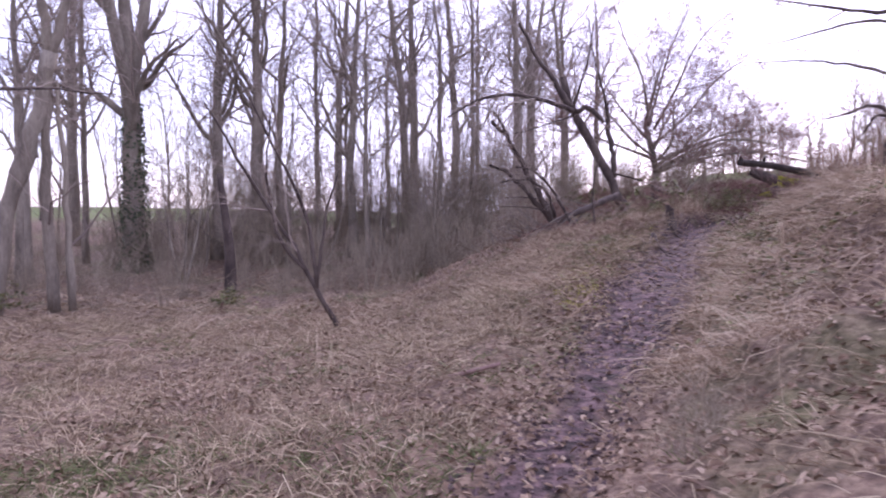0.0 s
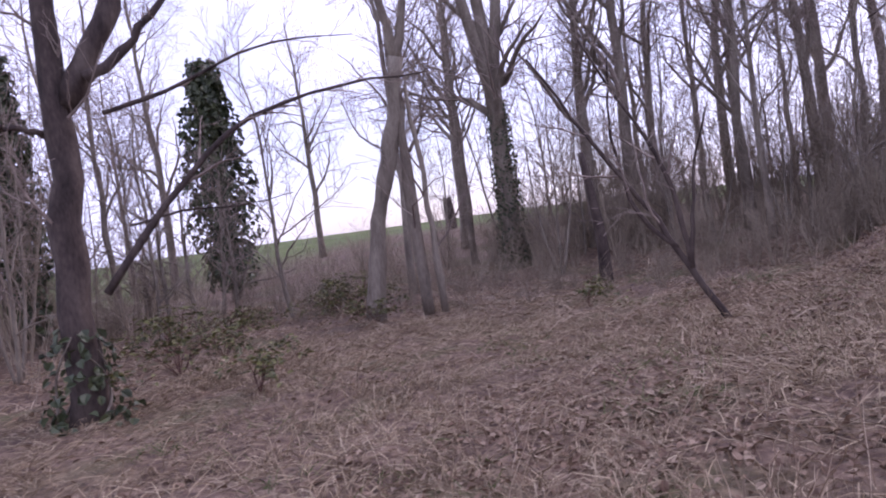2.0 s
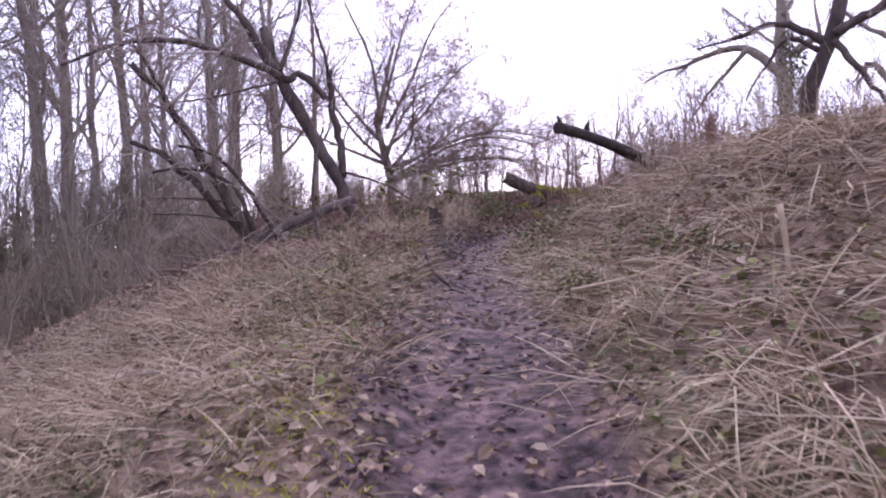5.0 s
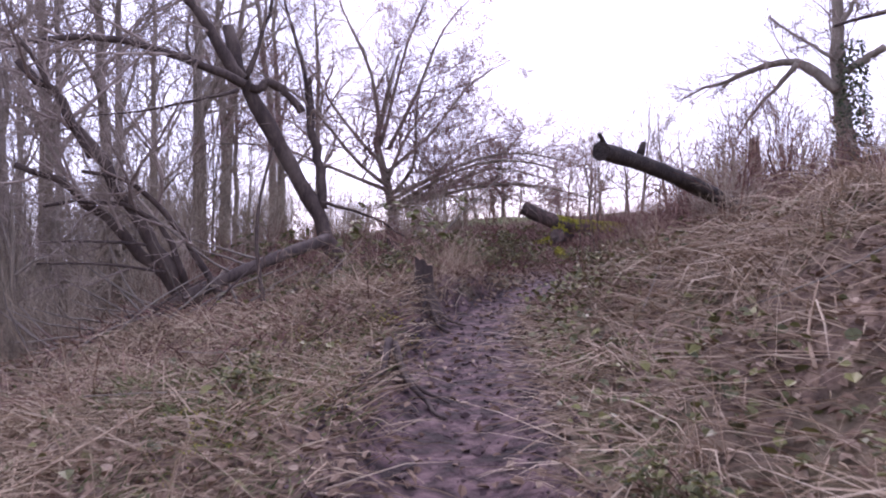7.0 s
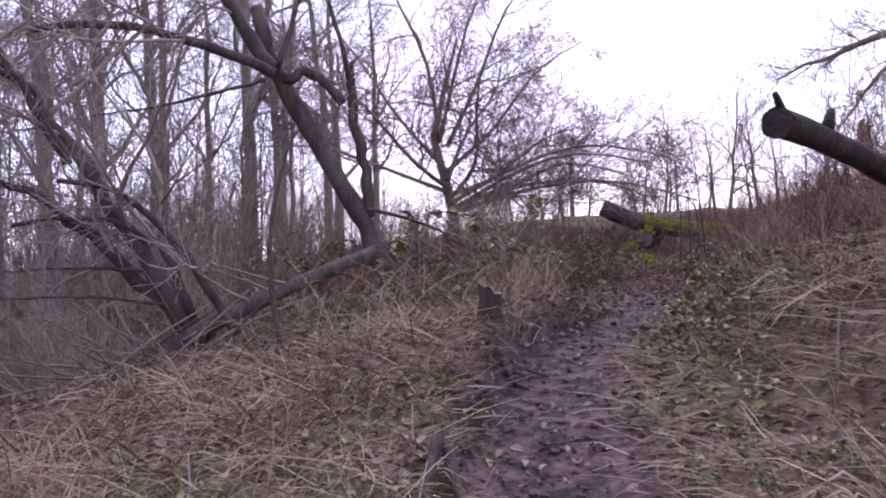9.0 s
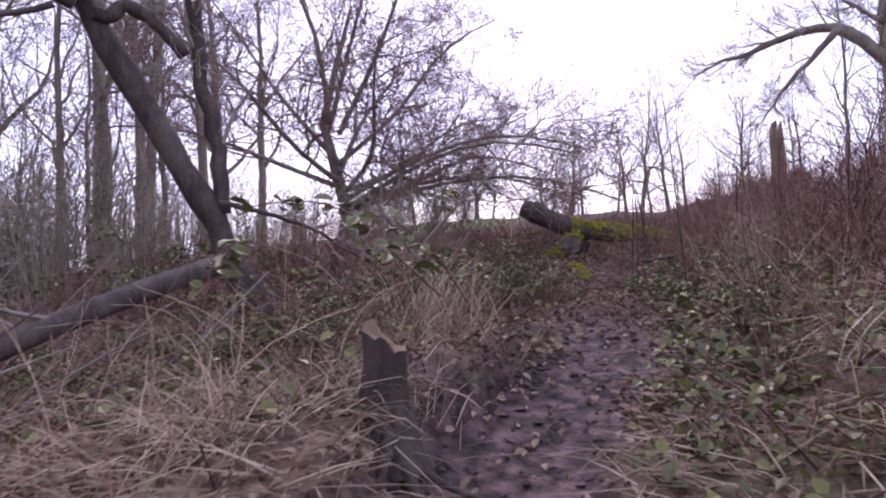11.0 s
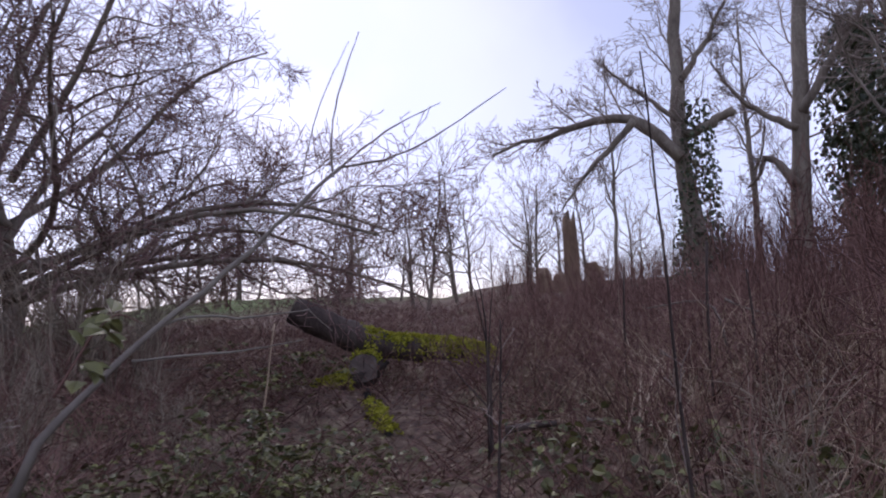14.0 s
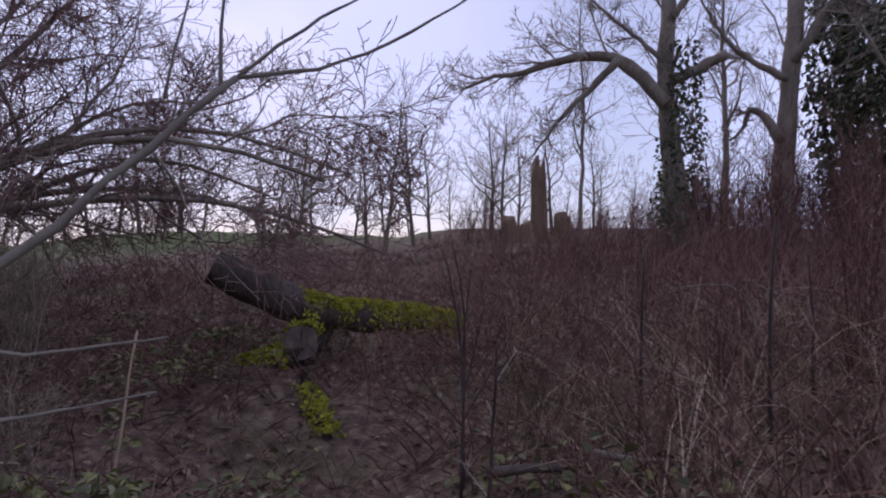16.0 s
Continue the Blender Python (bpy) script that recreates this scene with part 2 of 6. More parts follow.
class Bag:
    """Gathers tubes, strips and leaves into one mesh."""

    def __init__(self):
        self.v, self.f, self.count = [], [], 0

    def add(self, verts, faces):
        self.v.append(np.asarray(verts, float).reshape(-1, 3))
        self.f.extend((np.asarray(faces) + self.count).tolist())
        self.count += len(self.v[-1])

    def tubes(self, P, R, sides=5, cap=True):
        """P: (B, n, 3) lines, R: (B, n) radii."""
        P, R = np.asarray(P, float), np.asarray(R, float)
        if P.ndim == 2:
            P, R = P[None], R[None]
        B, n, _ = P.shape
        T = np.gradient(P, axis=1)
        T /= np.linalg.norm(T, axis=2, keepdims=True) + 1e-9
        mean = P[:, -1] - P[:, 0]
        ref = np.where(np.abs(mean[:, 2:3]) > 0.75 * np.linalg.norm(mean, axis=1, keepdims=True), [[1.0, 0.13, 0]], [[0.0, 0.1, 1.0]])[:, None]
        U = np.cross(T, ref)
        U /= np.linalg.norm(U, axis=2, keepdims=True) + 1e-9
        V = np.cross(T, U)
        a = np.arange(sides) * 2 * math.pi / sides
        ring = P[:, :, None] + R[:, :, None, None] * (np.cos(a)[None, None, :, None] * U[:, :, None] + np.sin(a)[None, None, :, None] * V[:, :, None])
        i, j, k = np.meshgrid(np.arange(B), np.arange(n - 1), np.arange(sides), indexing="ij")
        at = lambda jj, kk: (i * n + jj) * sides + kk % sides
        quads = np.stack([at(j, k), at(j, k + 1), at(j + 1, k + 1), at(j + 1, k)], -1).reshape(-1, 4)
        base = self.count
        self.add(ring, quads)
        if cap and B <= 40:
            for b in range(B):
                self.f.append([base + (b * n + n - 1) * sides + k for k in range(sides)])
                self.f.append([base + b * n * sides + k for k in range(sides)][::-1])

    def strips(self, base, way, length, width, bend, rng):
        """Blades: a quad and a tip each, bent over along bend."""
        N = len(base)
        side = np.cross(way, rng.normal(size=(N, 3)))
        side /= np.linalg.norm(side, axis=1, keepdims=True) + 1e-9
        side *= width[:, None] / 2
        mid = base + way * (length * 0.55)[:, None] + bend * 0.3
        tip = base + way * (length * 0.9)[:, None] + bend
        V = np.stack([base - side, base + side, mid - side * 0.7, mid + side * 0.7, tip], 1)
        o = np.arange(N)[:, None] * 5
        base_n = self.count
        self.v.append(V.reshape(-1, 3))
        self.f.extend((o + [0, 1, 3, 2] + base_n).tolist())
        self.f.extend((o + [2, 3, 4] + base_n).tolist())
        self.count += 5 * N

    def leaves(self, at, normal, along, long, wide, fold=0.25):
        """Pointed, folded leaves of six corners."""
        N = len(at)
        normal = normal / (np.linalg.norm(normal, axis=1, keepdims=True) + 1e-9)
        along = along - normal * (along * normal).sum(1, keepdims=True)
        along /= np.linalg.norm(along, axis=1, keepdims=True) + 1e-9
        side = np.cross(normal, along)
        L, W = long[:, None], wide[:, None]
        V = np.stack([at, at + along * L * 0.35 + side * W / 2 + normal * W * fold, at + along * L * 0.75 + side * W * 0.36 + normal * W * fold * 0.7,
                      at + along * L - normal * L * 0.12, at + along * L * 0.75 - side * W * 0.36 + normal * W * fold * 0.7,
                      at + along * L * 0.35 - side * W / 2 + normal * W * fold], 1)
        o = np.arange(N)[:, None] * 6 + self.count
        self.v.append(V.reshape(-1, 3))
        self.f.extend((o + [0, 1, 2, 3]).tolist())
        self.f.extend((o + [0, 3, 4, 5]).tolist())
        self.count += 6 * N

    def mesh(self, name, mat, smooth=True):
        return mesh_of(name, np.concatenate(self.v) if self.v else np.zeros((0, 3)), self.f, mat, smooth)


def part(name, shape, mat, parent, label="", smooth=True):
    ob = new(name, shape.mesh(name, mat, smooth) if isinstance(shape, Bag) else shape)
    ob.parent = parent
    return tagged(ob, label) if label else ob


def thing(name, at, label, category, group="", kind=""):
    ob = new(name)
    ob.location = at
    return tagged(ob, label, category, group, kind)


def resample(points, n):
    """A smooth line through the points, in n steps."""
    p = np.asarray(points, float)
    s = np.r_[0, np.cumsum(np.linalg.norm(np.diff(p, axis=0), axis=1))]
    u = np.linspace(0, s[-1], n)
    q = np.stack([np.interp(u, s, p[:, c]) for c in range(3)], 1)
    for _ in range(2):
        q[1:-1] = 0.5 * q[1:-1] + 0.25 * (q[:-2] + q[2:])
    return q


def grow(rng, P, R, k, span, length, angle, lift, crook, n, thin=0.55, droop=0.0, least=0.0025):
    """k branches from each of the lines P (B, m, 3) with radii R: their lines and radii."""
    B, m, _ = P.shape
    i = np.repeat(np.arange(B), k)
    u = span[0] + (span[1] - span[0]) * ((np.tile(np.arange(k), B) + rng.random(B * k)) / k)
    f = u * (m - 1)
    a = np.minimum(f.astype(int), m - 2)
    w = (f - a)[:, None]
    at = P[i, a] * (1 - w) + P[i, a + 1] * w
    r0 = (R[i, a] * (1 - w[:, 0]) + R[i, a + 1] * w[:, 0]) * thin
    tan = P[i, a + 1] - P[i, a]
    tan /= np.linalg.norm(tan, axis=1, keepdims=True) + 1e-9
    side = np.cross(tan, rng.normal(size=(B * k, 3)))
    side /= np.linalg.norm(side, axis=1, keepdims=True) + 1e-9
    ang = np.radians(angle[0] + (angle[1] - angle[0]) * rng.random(B * k))[:, None]
    way = np.cos(ang) * tan + np.sin(ang) * side
    way[:, 2] += lift
    long = np.linalg.norm(np.diff(P, axis=1), axis=2).sum(1)[i] * (length[0] + (length[1] - length[0]) * rng.random(B * k)) * (1.15 - 0.6 * u)
    out = [at]
    for step in range(n - 1):
        way = way + rng.normal(size=way.shape) * crook
        way[:, 2] += lift * 0.25 - droop * step
        way /= np.linalg.norm(way, axis=1, keepdims=True) + 1e-9
        out.append(out[-1] + way * (long / (n - 1))[:, None])
    taper = np.linspace(1, 0.22, n)
    return np.stack(out, 1), np.maximum(r0[:, None] * taper, least)


def on_ground(x, y, sink=0.0):
    return (x, y, float(height(np.array([x]), np.array([y]))[0]) - sink)


# ---- the ground ----
def axis(stops):
    out = []
    for a, b, step in stops:
        out.append(np.arange(a, b, step))
    return np.concatenate(out)


gx = axis([(-900, -140, 95), (-140, -50, 10), (-50, -22, 2), (-22, -6, 0.45), (-6, -1, 0.15), (-1, 9.5, 0.07), (9.5, 12, 0.14), (12, 26, 0.4), (26, 60, 2), (60, 150, 10), (150, 910, 95)])
gy = axis([(-900, -60, 105), (-60, -12, 4), (-12, 1, 0.6), (1, 3.4, 0.13), (3.4, 18, 0.07), (18, 20, 0.13), (20, 36, 0.4), (36, 70, 2), (70, 150, 10), (150, 920, 95)])
XX, YY = np.meshgrid(gx, gy)
ZZ = height(XX, YY)
side_d, _, gone_d = path_frame(XX, YY)
nx = len(gx)
ii, jj = np.meshgrid(np.arange(len(gy) - 1), np.arange(nx - 1), indexing="ij")
q0 = (ii * nx + jj).ravel()
ground_me = mesh_of("ground", np.stack([XX.ravel(), YY.ravel(), ZZ.ravel()], 1), np.stack([q0, q0 + 1, q0 + nx + 1, q0 + nx], 1).tolist(), ground_material())
wide = trod(gone_d) + 0.08 * wobble(XX * 0.9, YY * 0.9) + 0.06 * wobble(XX * 3, YY * 3) + np.where(side_d < 0, 0.06, 0.0) * smooth01(15, 18, gone_d)
mud_a = (1 - smooth01(wide - 0.08, wide + 0.16, np.abs(side_d))) * (1 - smooth01(27.6, 28.9, gone_d))
field_a = np.maximum.reduce([smooth01(28.5, 33.0, YY - 0.3 * (XX - 7) + 0.5 * wobble(XX, YY)) * smooth01(2.5, 5.0, XX), smooth01(22, 28, -XX + 0.25 * wobble(XX, YY) * 4 - 0.1 * YY), smooth01(46, 56, np.hypot(XX, YY) + 2 * wobble(XX * 0.3, YY * 0.3))])
field_a = np.clip(field_a, 0, 1)
for key, value in (("mud", mud_a), ("field", field_a)):
    ground_me.attributes.new(key, "FLOAT", "POINT").data.foreach_set("value", value.ravel().astype(np.float32))
ground = tagged(new("ground", ground_me), "leaf-strewn woodland floor with a muddy footpath", "ground", kind="structure")

# ---- trees ----
def tree_parts(ob, bags, label_crown="", bark=BARK, twig=TWIG):
    wood, fine = bags
    part("trunk", wood, bark, ob)
    part("crown", fine, twig, ob, label_crown)


def crown_on(rng, wood, fine, P, R, limbs, branches, twigs, sub=0, reach=(0.3, 0.5), span=(0.35, 0.98), lift=0.22, crook=0.16, angle=(30, 70), droop=0.0, sides=(5, 3, 3), least=0.0025):
    """Limbs, branches and twigs on stems P, R."""
    P1, R1 = grow(rng, P, R, limbs, span, reach, angle, lift, crook, 8, 0.55, droop, least)
    wood.tubes(P1, R1, sides[0], cap=False)
    P2, R2 = grow(rng, P1, R1, branches, (0.15, 1.0), (0.38, 0.72), (25, 70), lift * 0.7, crook, 6, 0.55, droop, least)
    fine.tubes(P2, R2, sides[1], cap=False)
    P3, R3 = grow(rng, P2, R2, twigs, (0.1, 1.0), (0.42, 0.85), (25, 70), lift * 0.5, crook, 4, 0.6, droop, least)
    fine.tubes(P3, R3, sides[2], cap=False)
    if sub:
        P4, R4 = grow(rng, P3, R3, sub, (0.15, 1.0), (0.45, 0.95), (25, 65), lift * 0.3, crook, 3, 0.7, droop, least)
        fine.tubes(P4, R4, 3, cap=False)


def tall_tree(seed, tall=15.0, girth=0.2, lean=0.0, fork=False, bark=BARK, label="", twigs=5, least=0.0065):
    rng = np.random.default_rng(seed)
    ob = thing("tree", (0, 0, 0), label or "tall leafless grey-brown woodland tree with a bare crown", "tree", "woodland trees")
    wood, fine = Bag(), Bag()
    n = 12
    u = np.linspace(0, 1, n)
    line = np.stack([lean * tall * u**1.3 + np.cumsum(rng.normal(size=n)) * 0.012 * tall * u, np.cumsum(rng.normal(size=n)) * 0.012 * tall * u, u * tall - 0.25], 1)
    rad = girth * (1 - 0.86 * u**1.1)
    rad[0] *= 1.35
    wood.tubes(line, rad, 9)
    P, R = line[None], rad[None]
    if fork:
        P1, R1 = grow(rng, P, R, 2, (0.3, 0.42), (0.75, 0.9), (14, 24), 0.25, 0.05, 10, 0.85)
        wood.tubes(P1, R1, 7, cap=False)
        crown_on(rng, wood, fine, P1, R1, 4, 5, twigs, 1, (0.25, 0.45), least=least)
    crown_on(rng, wood, fine, P, R, 15, 6, twigs, 1, (0.18, 0.36), (0.27, 0.98), crook=0.22, least=least)
    tree_parts(ob, (wood, fine), "", bark)
    return ob


def place(ob, x, y, turn=0.0, size=1.0, sink=0.1):
    ob.matrix_basis = Matrix.Translation(on_ground(x, y, sink)) @ Matrix.Rotation(turn, 4, "Z") @ Matrix.Diagonal((size, size, size, 1))
    return ob


def again(ob, x, y, turn=0.0, size=1.0, sink=0.1):
    c = copy_thing(ob, Matrix())
    return place(c, x, y, turn, size, sink)


def shrub(seed, tall=2.0, stems=9, spread=0.6, mat=SCRUB, label="leafless brown shrub of thin tangled stems", name="shrub", twigs=3, least=0.004):
    rng = np.random.default_rng(seed)
    ob = thing(name, (0, 0, 0), label, "shrub", "shrubs of the thicket")
    wood, fine = Bag(), Bag()
    a = rng.random(stems) * 6.283
    out = np.stack([np.cos(a), np.sin(a)], 1) * (0.25 + 0.75 * rng.random((stems, 1))) * spread
    u = np.linspace(0, 1, 7)
    L = tall * (0.6 + 0.5 * rng.random(stems))
    P = np.stack([out[:, :1] * (0.15 + u * 0.9 * L[:, None] / 2) + rng.normal(size=(stems, 7)) * 0.04 * u, out[:, 1:] * (0.15 + u * 0.9 * L[:, None] / 2) + rng.normal(size=(stems, 7)) * 0.04 * u,
                  L[:, None] * u - 0.1], 2)
    R = (0.012 + 0.012 * rng.random((stems, 1))) * (1 - 0.8 * u)[None]
    wood.tubes(P, R, 5, cap=False)
    P2, R2 = grow(rng, P, R, 6, (0.15, 1.0), (0.3, 0.6), (25, 60), 0.15, 0.18, 4, 0.6, 0.0, least)
    fine.tubes(P2, R2, 3, cap=False)
    P3, R3 = grow(rng, P2, R2, twigs, (0.1, 1.0), (0.4, 0.95), (25, 70), 0.1, 0.18, 3, 0.7, 0.0, least)
    fine.tubes(P3, R3, 3, cap=False)
    part("woody_base", wood, mat, ob)
    part("crown", fine, mat, ob)
    return ob


def young_tree(seed, tall=7.0, stems=2, spread=0.14, girth=0.045, limbs=9, branches=4, twigs=4, name="young_tree", label="slender leafless young tree with fine upswept twigs", group="young trees of the wood", span=(0.14, 0.98), reach=(0.2, 0.42), least=0.006):
    """Thin stems from one foot, each with fine branches almost from the ground."""
    rng = np.random.default_rng(seed)
    ob = thing(name, (0, 0, 0), label, "tree", group)
    wood, fine = Bag(), Bag()
    u = np.linspace(0, 1, 9)
    a = rng.random() * 6.283 + np.arange(stems) * 6.283 / stems
    L = tall * (0.75 + 0.25 * rng.random(stems))
    out = spread * L * (0.5 + 0.8 * rng.random(stems))
    bow = np.cumsum(rng.normal(size=(stems, 9, 2)) * 0.012 * tall, axis=1) * u[None, :, None]
    P = np.stack([np.cos(a)[:, None] * out[:, None] * u**0.8 + bow[:, :, 0], np.sin(a)[:, None] * out[:, None] * u**0.8 + bow[:, :, 1], L[:, None] * u - 0.15], 2)
    R = girth * (0.7 + 0.5 * rng.random((stems, 1))) * (1 - 0.85 * u)[None]
    wood.tubes(P, R, 6, cap=False)
    crown_on(rng, wood, fine, P, R, limbs, branches, twigs, 0, reach, span, 0.2, 0.2, (25, 65), 0.0, (4, 3, 3), least)
    tree_parts(ob, (wood, fine))
    return ob


# the wood beyond the hollow
wood_a = place(tall_tree(1, 16, 0.28), -7.5, 27.0)
wood_b = place(tall_tree(2, 15, 0.21, 0.03), -3.8, 28.0)
wood_c = place(tall_tree(3, 17, 0.23, -0.02), -1.6, 30.0)
wood_d = place(tall_tree(4, 14, 0.13, 0.02), 1.2, 29.0)
wood_e = place(tall_tree(5, 16, 0.4, 0.02, True), -10.8, 23.5)

for src, x, y, turn, size in (
        (wood_a, -8.9, 26.5, 2.0, 0.95), (wood_b, -7.2, 29.5, 1.0, 1.0), (wood_c, -4.9, 31.6, 4.0, 1.0), (wood_d, -9.6, 36.0, 2.2, 1.15),
        (wood_a, -1.5, 36.0, 5.1, 1.05), (wood_b, 0.6, 33.0, 3.3, 1.1), (wood_d, 1.9, 38.0, 0.7, 1.2), (wood_c, 4.6, 37.0, 2.6, 0.95),
        (wood_a, -16.0, 29.0, 0.6, 1.0), (wood_d, -13.2, 24.7, 1.4, 1.05), (wood_c, -20.0, 36.0, 1.9, 1.0), (wood_b, -12.8, 20.6, 5.0, 0.8),
        (wood_d, -2.8, 25.0, 3.7, 0.9), (wood_d, -5.5, 38.0, 5.3, 1.1), (wood_b, -26.0, 30.0, 2.9, 0.9), (wood_a, 7.5, 41.0, 4.4, 0.9),
        (wood_d, -24.0, 15.0, 0.2, 0.9), (wood_d, -30.0, 21.0, 1.2, 0.9), 
        (wood_d, -21.0, 9.0, 4.2, 0.8), (wood_d, -17.0, 12.5, 3.1, 0.75), 
        (wood_d, -16.0, 8.2, 1.1, 0.7), (wood_b, -20.0, 5.5, 2.1, 0.8), (wood_d, -13.5, 6.0, 4.1, 0.6), (wood_d, -27.0, 12.0, 3.0, 0.9), (wood_c, -24.5, 19.5, 2.0, 0.8),
        (wood_a, 3.5, 31.5, 2.9, 0.85), (wood_c, 6.2, 34.5, 0.3, 0.8), (wood_b, 8.4, 37.0, 1.7, 0.8), (wood_d, 5.2, 39.0, 4.6, 1.0),
        (wood_d, -6.2, 33.0, 1.1, 1.2), (wood_d, -0.2, 28.5, 5.6, 1.0), (wood_b, 4.4, 33.5, 4.1, 0.9), (wood_d, -3.4, 42.0, 2.1, 1.2)):
    again(src, x, y, turn, size)

young_a = place(young_tree(12, 8.5, 2), -5.6, 24.6)
young_b = place(young_tree(13, 7.0, 3, 0.2), -8.4, 21.6)
young_c = place(young_tree(14, 9.0, 1, 0.1, 0.06, 16, 5, 4), -0.4, 24.4)
ry = np.random.default_rng(15)
for k in range(26):
    x = -15.0 + 20.0 * (k + ry.random()) / 26
    again((young_a, young_b, young_c)[k % 3], x, ry.uniform(22.0, 33.0), ry.random() * 6.28, 0.7 + 0.5 * ry.random())
for k in range(22):
    again((young_b, young_a, young_c)[k % 3], ry.uniform(-24, -11.5), ry.uniform(4.5, 14.5), ry.random() * 6.28, 0.65 + 0.4 * ry.random())

# twin trunks that stand close together before the field
again(wood_d, -11.3, 17.8, 0.4, 0.9)

# the large tree with a leaning side limb
tagged(wood_e, "stout leafless tree with ivy on its broad trunk", "tree")


def limb_tree(name, label, lines, bark, twig, seed, reach=(0.25, 0.45), branches=7, twigs=6, sub=0, tips=(0.25, 1.0), sides=9, lift=0.12, crook=0.18, group="", droop=0.0, least=0.003):
    """A tree whose main limbs run along given lines: rows of (points, thick at the foot, thick at the end, side branches)."""
    rng = np.random.default_rng(seed)
    foot = lines[0][0][0]
    ob = thing(name, foot, label, "tree", group)
    trunk, fine = Bag(), Bag()
    wood_parts = []
    for k, (points, r0, r1, count) in enumerate(lines):
        P = resample(points, 14) - np.array(foot)
        P[1:-1] += rng.normal(size=P[1:-1].shape) * min(0.02, r0 * 0.25)
        R = np.linspace(r0, r1, 14) * (1 + 0.08 * rng.normal(size=14))
        if k == 0:
            P[0, 2] -= 0.15
            R[0] *= 1.35
            R[1] *= 1.1
        bag = trunk if k == 0 else Bag()
        bag.tubes(P, R, sides if r0 > 0.03 else 6)
        if k:
            wood_parts.append(bag)
        if count:
            P1, R1 = grow(rng, P[None], np.minimum(R, 0.05)[None], count, tips, reach, (25, 65), lift, crook, 7, 0.55, droop, least)
            fine.tubes(P1, R1, 4, cap=False)
            P2, R2 = grow(rng, P1, R1, branches, (0.12, 1.0), (0.36, 0.7), (25, 70), lift * 0.6, crook, 5, 0.6, droop, least)
            fine.tubes(P2, R2, 3, cap=False)
            P3, R3 = grow(rng, P2, R2, twigs, (0.1, 1.0), (0.4, 0.85), (25, 65), lift * 0.4, crook, 4, 0.7, droop, least)
            fine.tubes(P3, R3, 3, cap=False)
            if sub:
                P4, R4 = grow(rng, P3, R3, sub, (0.2, 1.0), (0.35, 0.7), (20, 60), lift * 0.3, crook, 4, 0.75, droop, least)
                fine.tubes(P4, R4, 3, cap=False)
    part("trunk", trunk, bark, ob)
    for bag in wood_parts:
        part("limb", bag, bark, ob)
    if fine.count:
        part("crown", fine, twig, ob)
    return ob


# twin-stemmed tree at the wood's edge, its slimmer stems leaning against one another
limb_tree("twin_tree", "grey twin-stemmed leafless tree at the wood's edge", [
    ([(-8.97, 13.15, -0.62), (-8.84, 13.38, 0.82), (-8.58, 13.54, 2.19), (-8.14, 13.64, 3.63), (-7.83, 13.57, 4.69)], 0.19, 0.15, 0),
    ([(-7.85, 13.57, 4.6), (-7.84, 13.38, 5.23), (-7.83, 13.18, 5.74), (-7.7, 12.92, 7.5)], 0.11, 0.05, 7),
    ([(-7.83, 13.57, 4.6), (-7.62, 13.54, 5.19), (-7.42, 13.49, 5.68), (-7.08, 13.38, 7.4)], 0.1, 0.05, 7),
    ([(-8.12, 13.9, -0.6), (-8.19, 13.88, 1.3), (-8.17, 13.84, 2.24), (-8.08, 13.76, 3.28), (-7.89, 13.6, 4.48)], 0.13, 0.07, 3),
    ([(-7.85, 14.1, -0.6), (-7.89, 14.07, 1.84), (-7.87, 13.93, 3.13), (-7.83, 13.73, 4.15)], 0.08, 0.04, 5)], BARK, TWIG, 29, (0.25, 0.5), 4, 4, least=0.005)

# near tree on the left with long drooping boughs
limb_tree("tree", "forked dark tree with long low boughs and ivy round its foot", [
    ([(-7.98, 6.55, -0.68), (-7.97, 6.56, 0.46), (-7.95, 6.61, 1.65), (-7.90, 6.69, 2.76), (-7.91, 6.68, 3.32), (-7.92, 6.66, 4.14), (-7.83, 6.82, 5.72)], 0.21, 0.12, 5),
    ([(-7.87, 6.75, 3.16), (-7.80, 6.87, 3.42), (-7.64, 7.13, 3.88), (-7.51, 7.34, 4.56), (-7.23, 7.74, 6.49)], 0.15, 0.08, 5),
    ([(-7.62, 6.78, 0.93), (-7.49, 7.00, 1.29), (-7.22, 7.40, 1.84), (-6.95, 7.78, 2.41), (-6.56, 8.24, 2.84), (-6.15, 8.66, 3.07), (-5.67, 9.10, 3.15), (-4.72, 9.79, 3.18)], 0.055, 0.008, 9),
    ([(-7.56, 6.88, 3.43), (-7.35, 7.21, 3.71), (-7.14, 7.52, 4.14), (-6.92, 7.82, 4.55)], 0.07, 0.03, 4),
    ([(-7.53, 7.13, 1.69), (-7.16, 7.67, 1.82), (-6.74, 8.19, 1.77), (-6.30, 8.66, 1.87)], 0.02, 0.005, 5),
    ([(-7.33, 6.88, 2.98), (-6.99, 7.39, 3.15), (-6.57, 7.93, 3.48), (-6.09, 8.45, 3.74), (-5.36, 9.09, 3.71)], 0.03, 0.006, 6),
    ([(-8.04, 6.64, 2.85), (-8.14, 6.45, 2.93), (-8.34, 6.02, 2.98)], 0.05, 0.02, 4)], DARK_BARK, TWIG, 21, (0.12, 0.25), 3, 3)


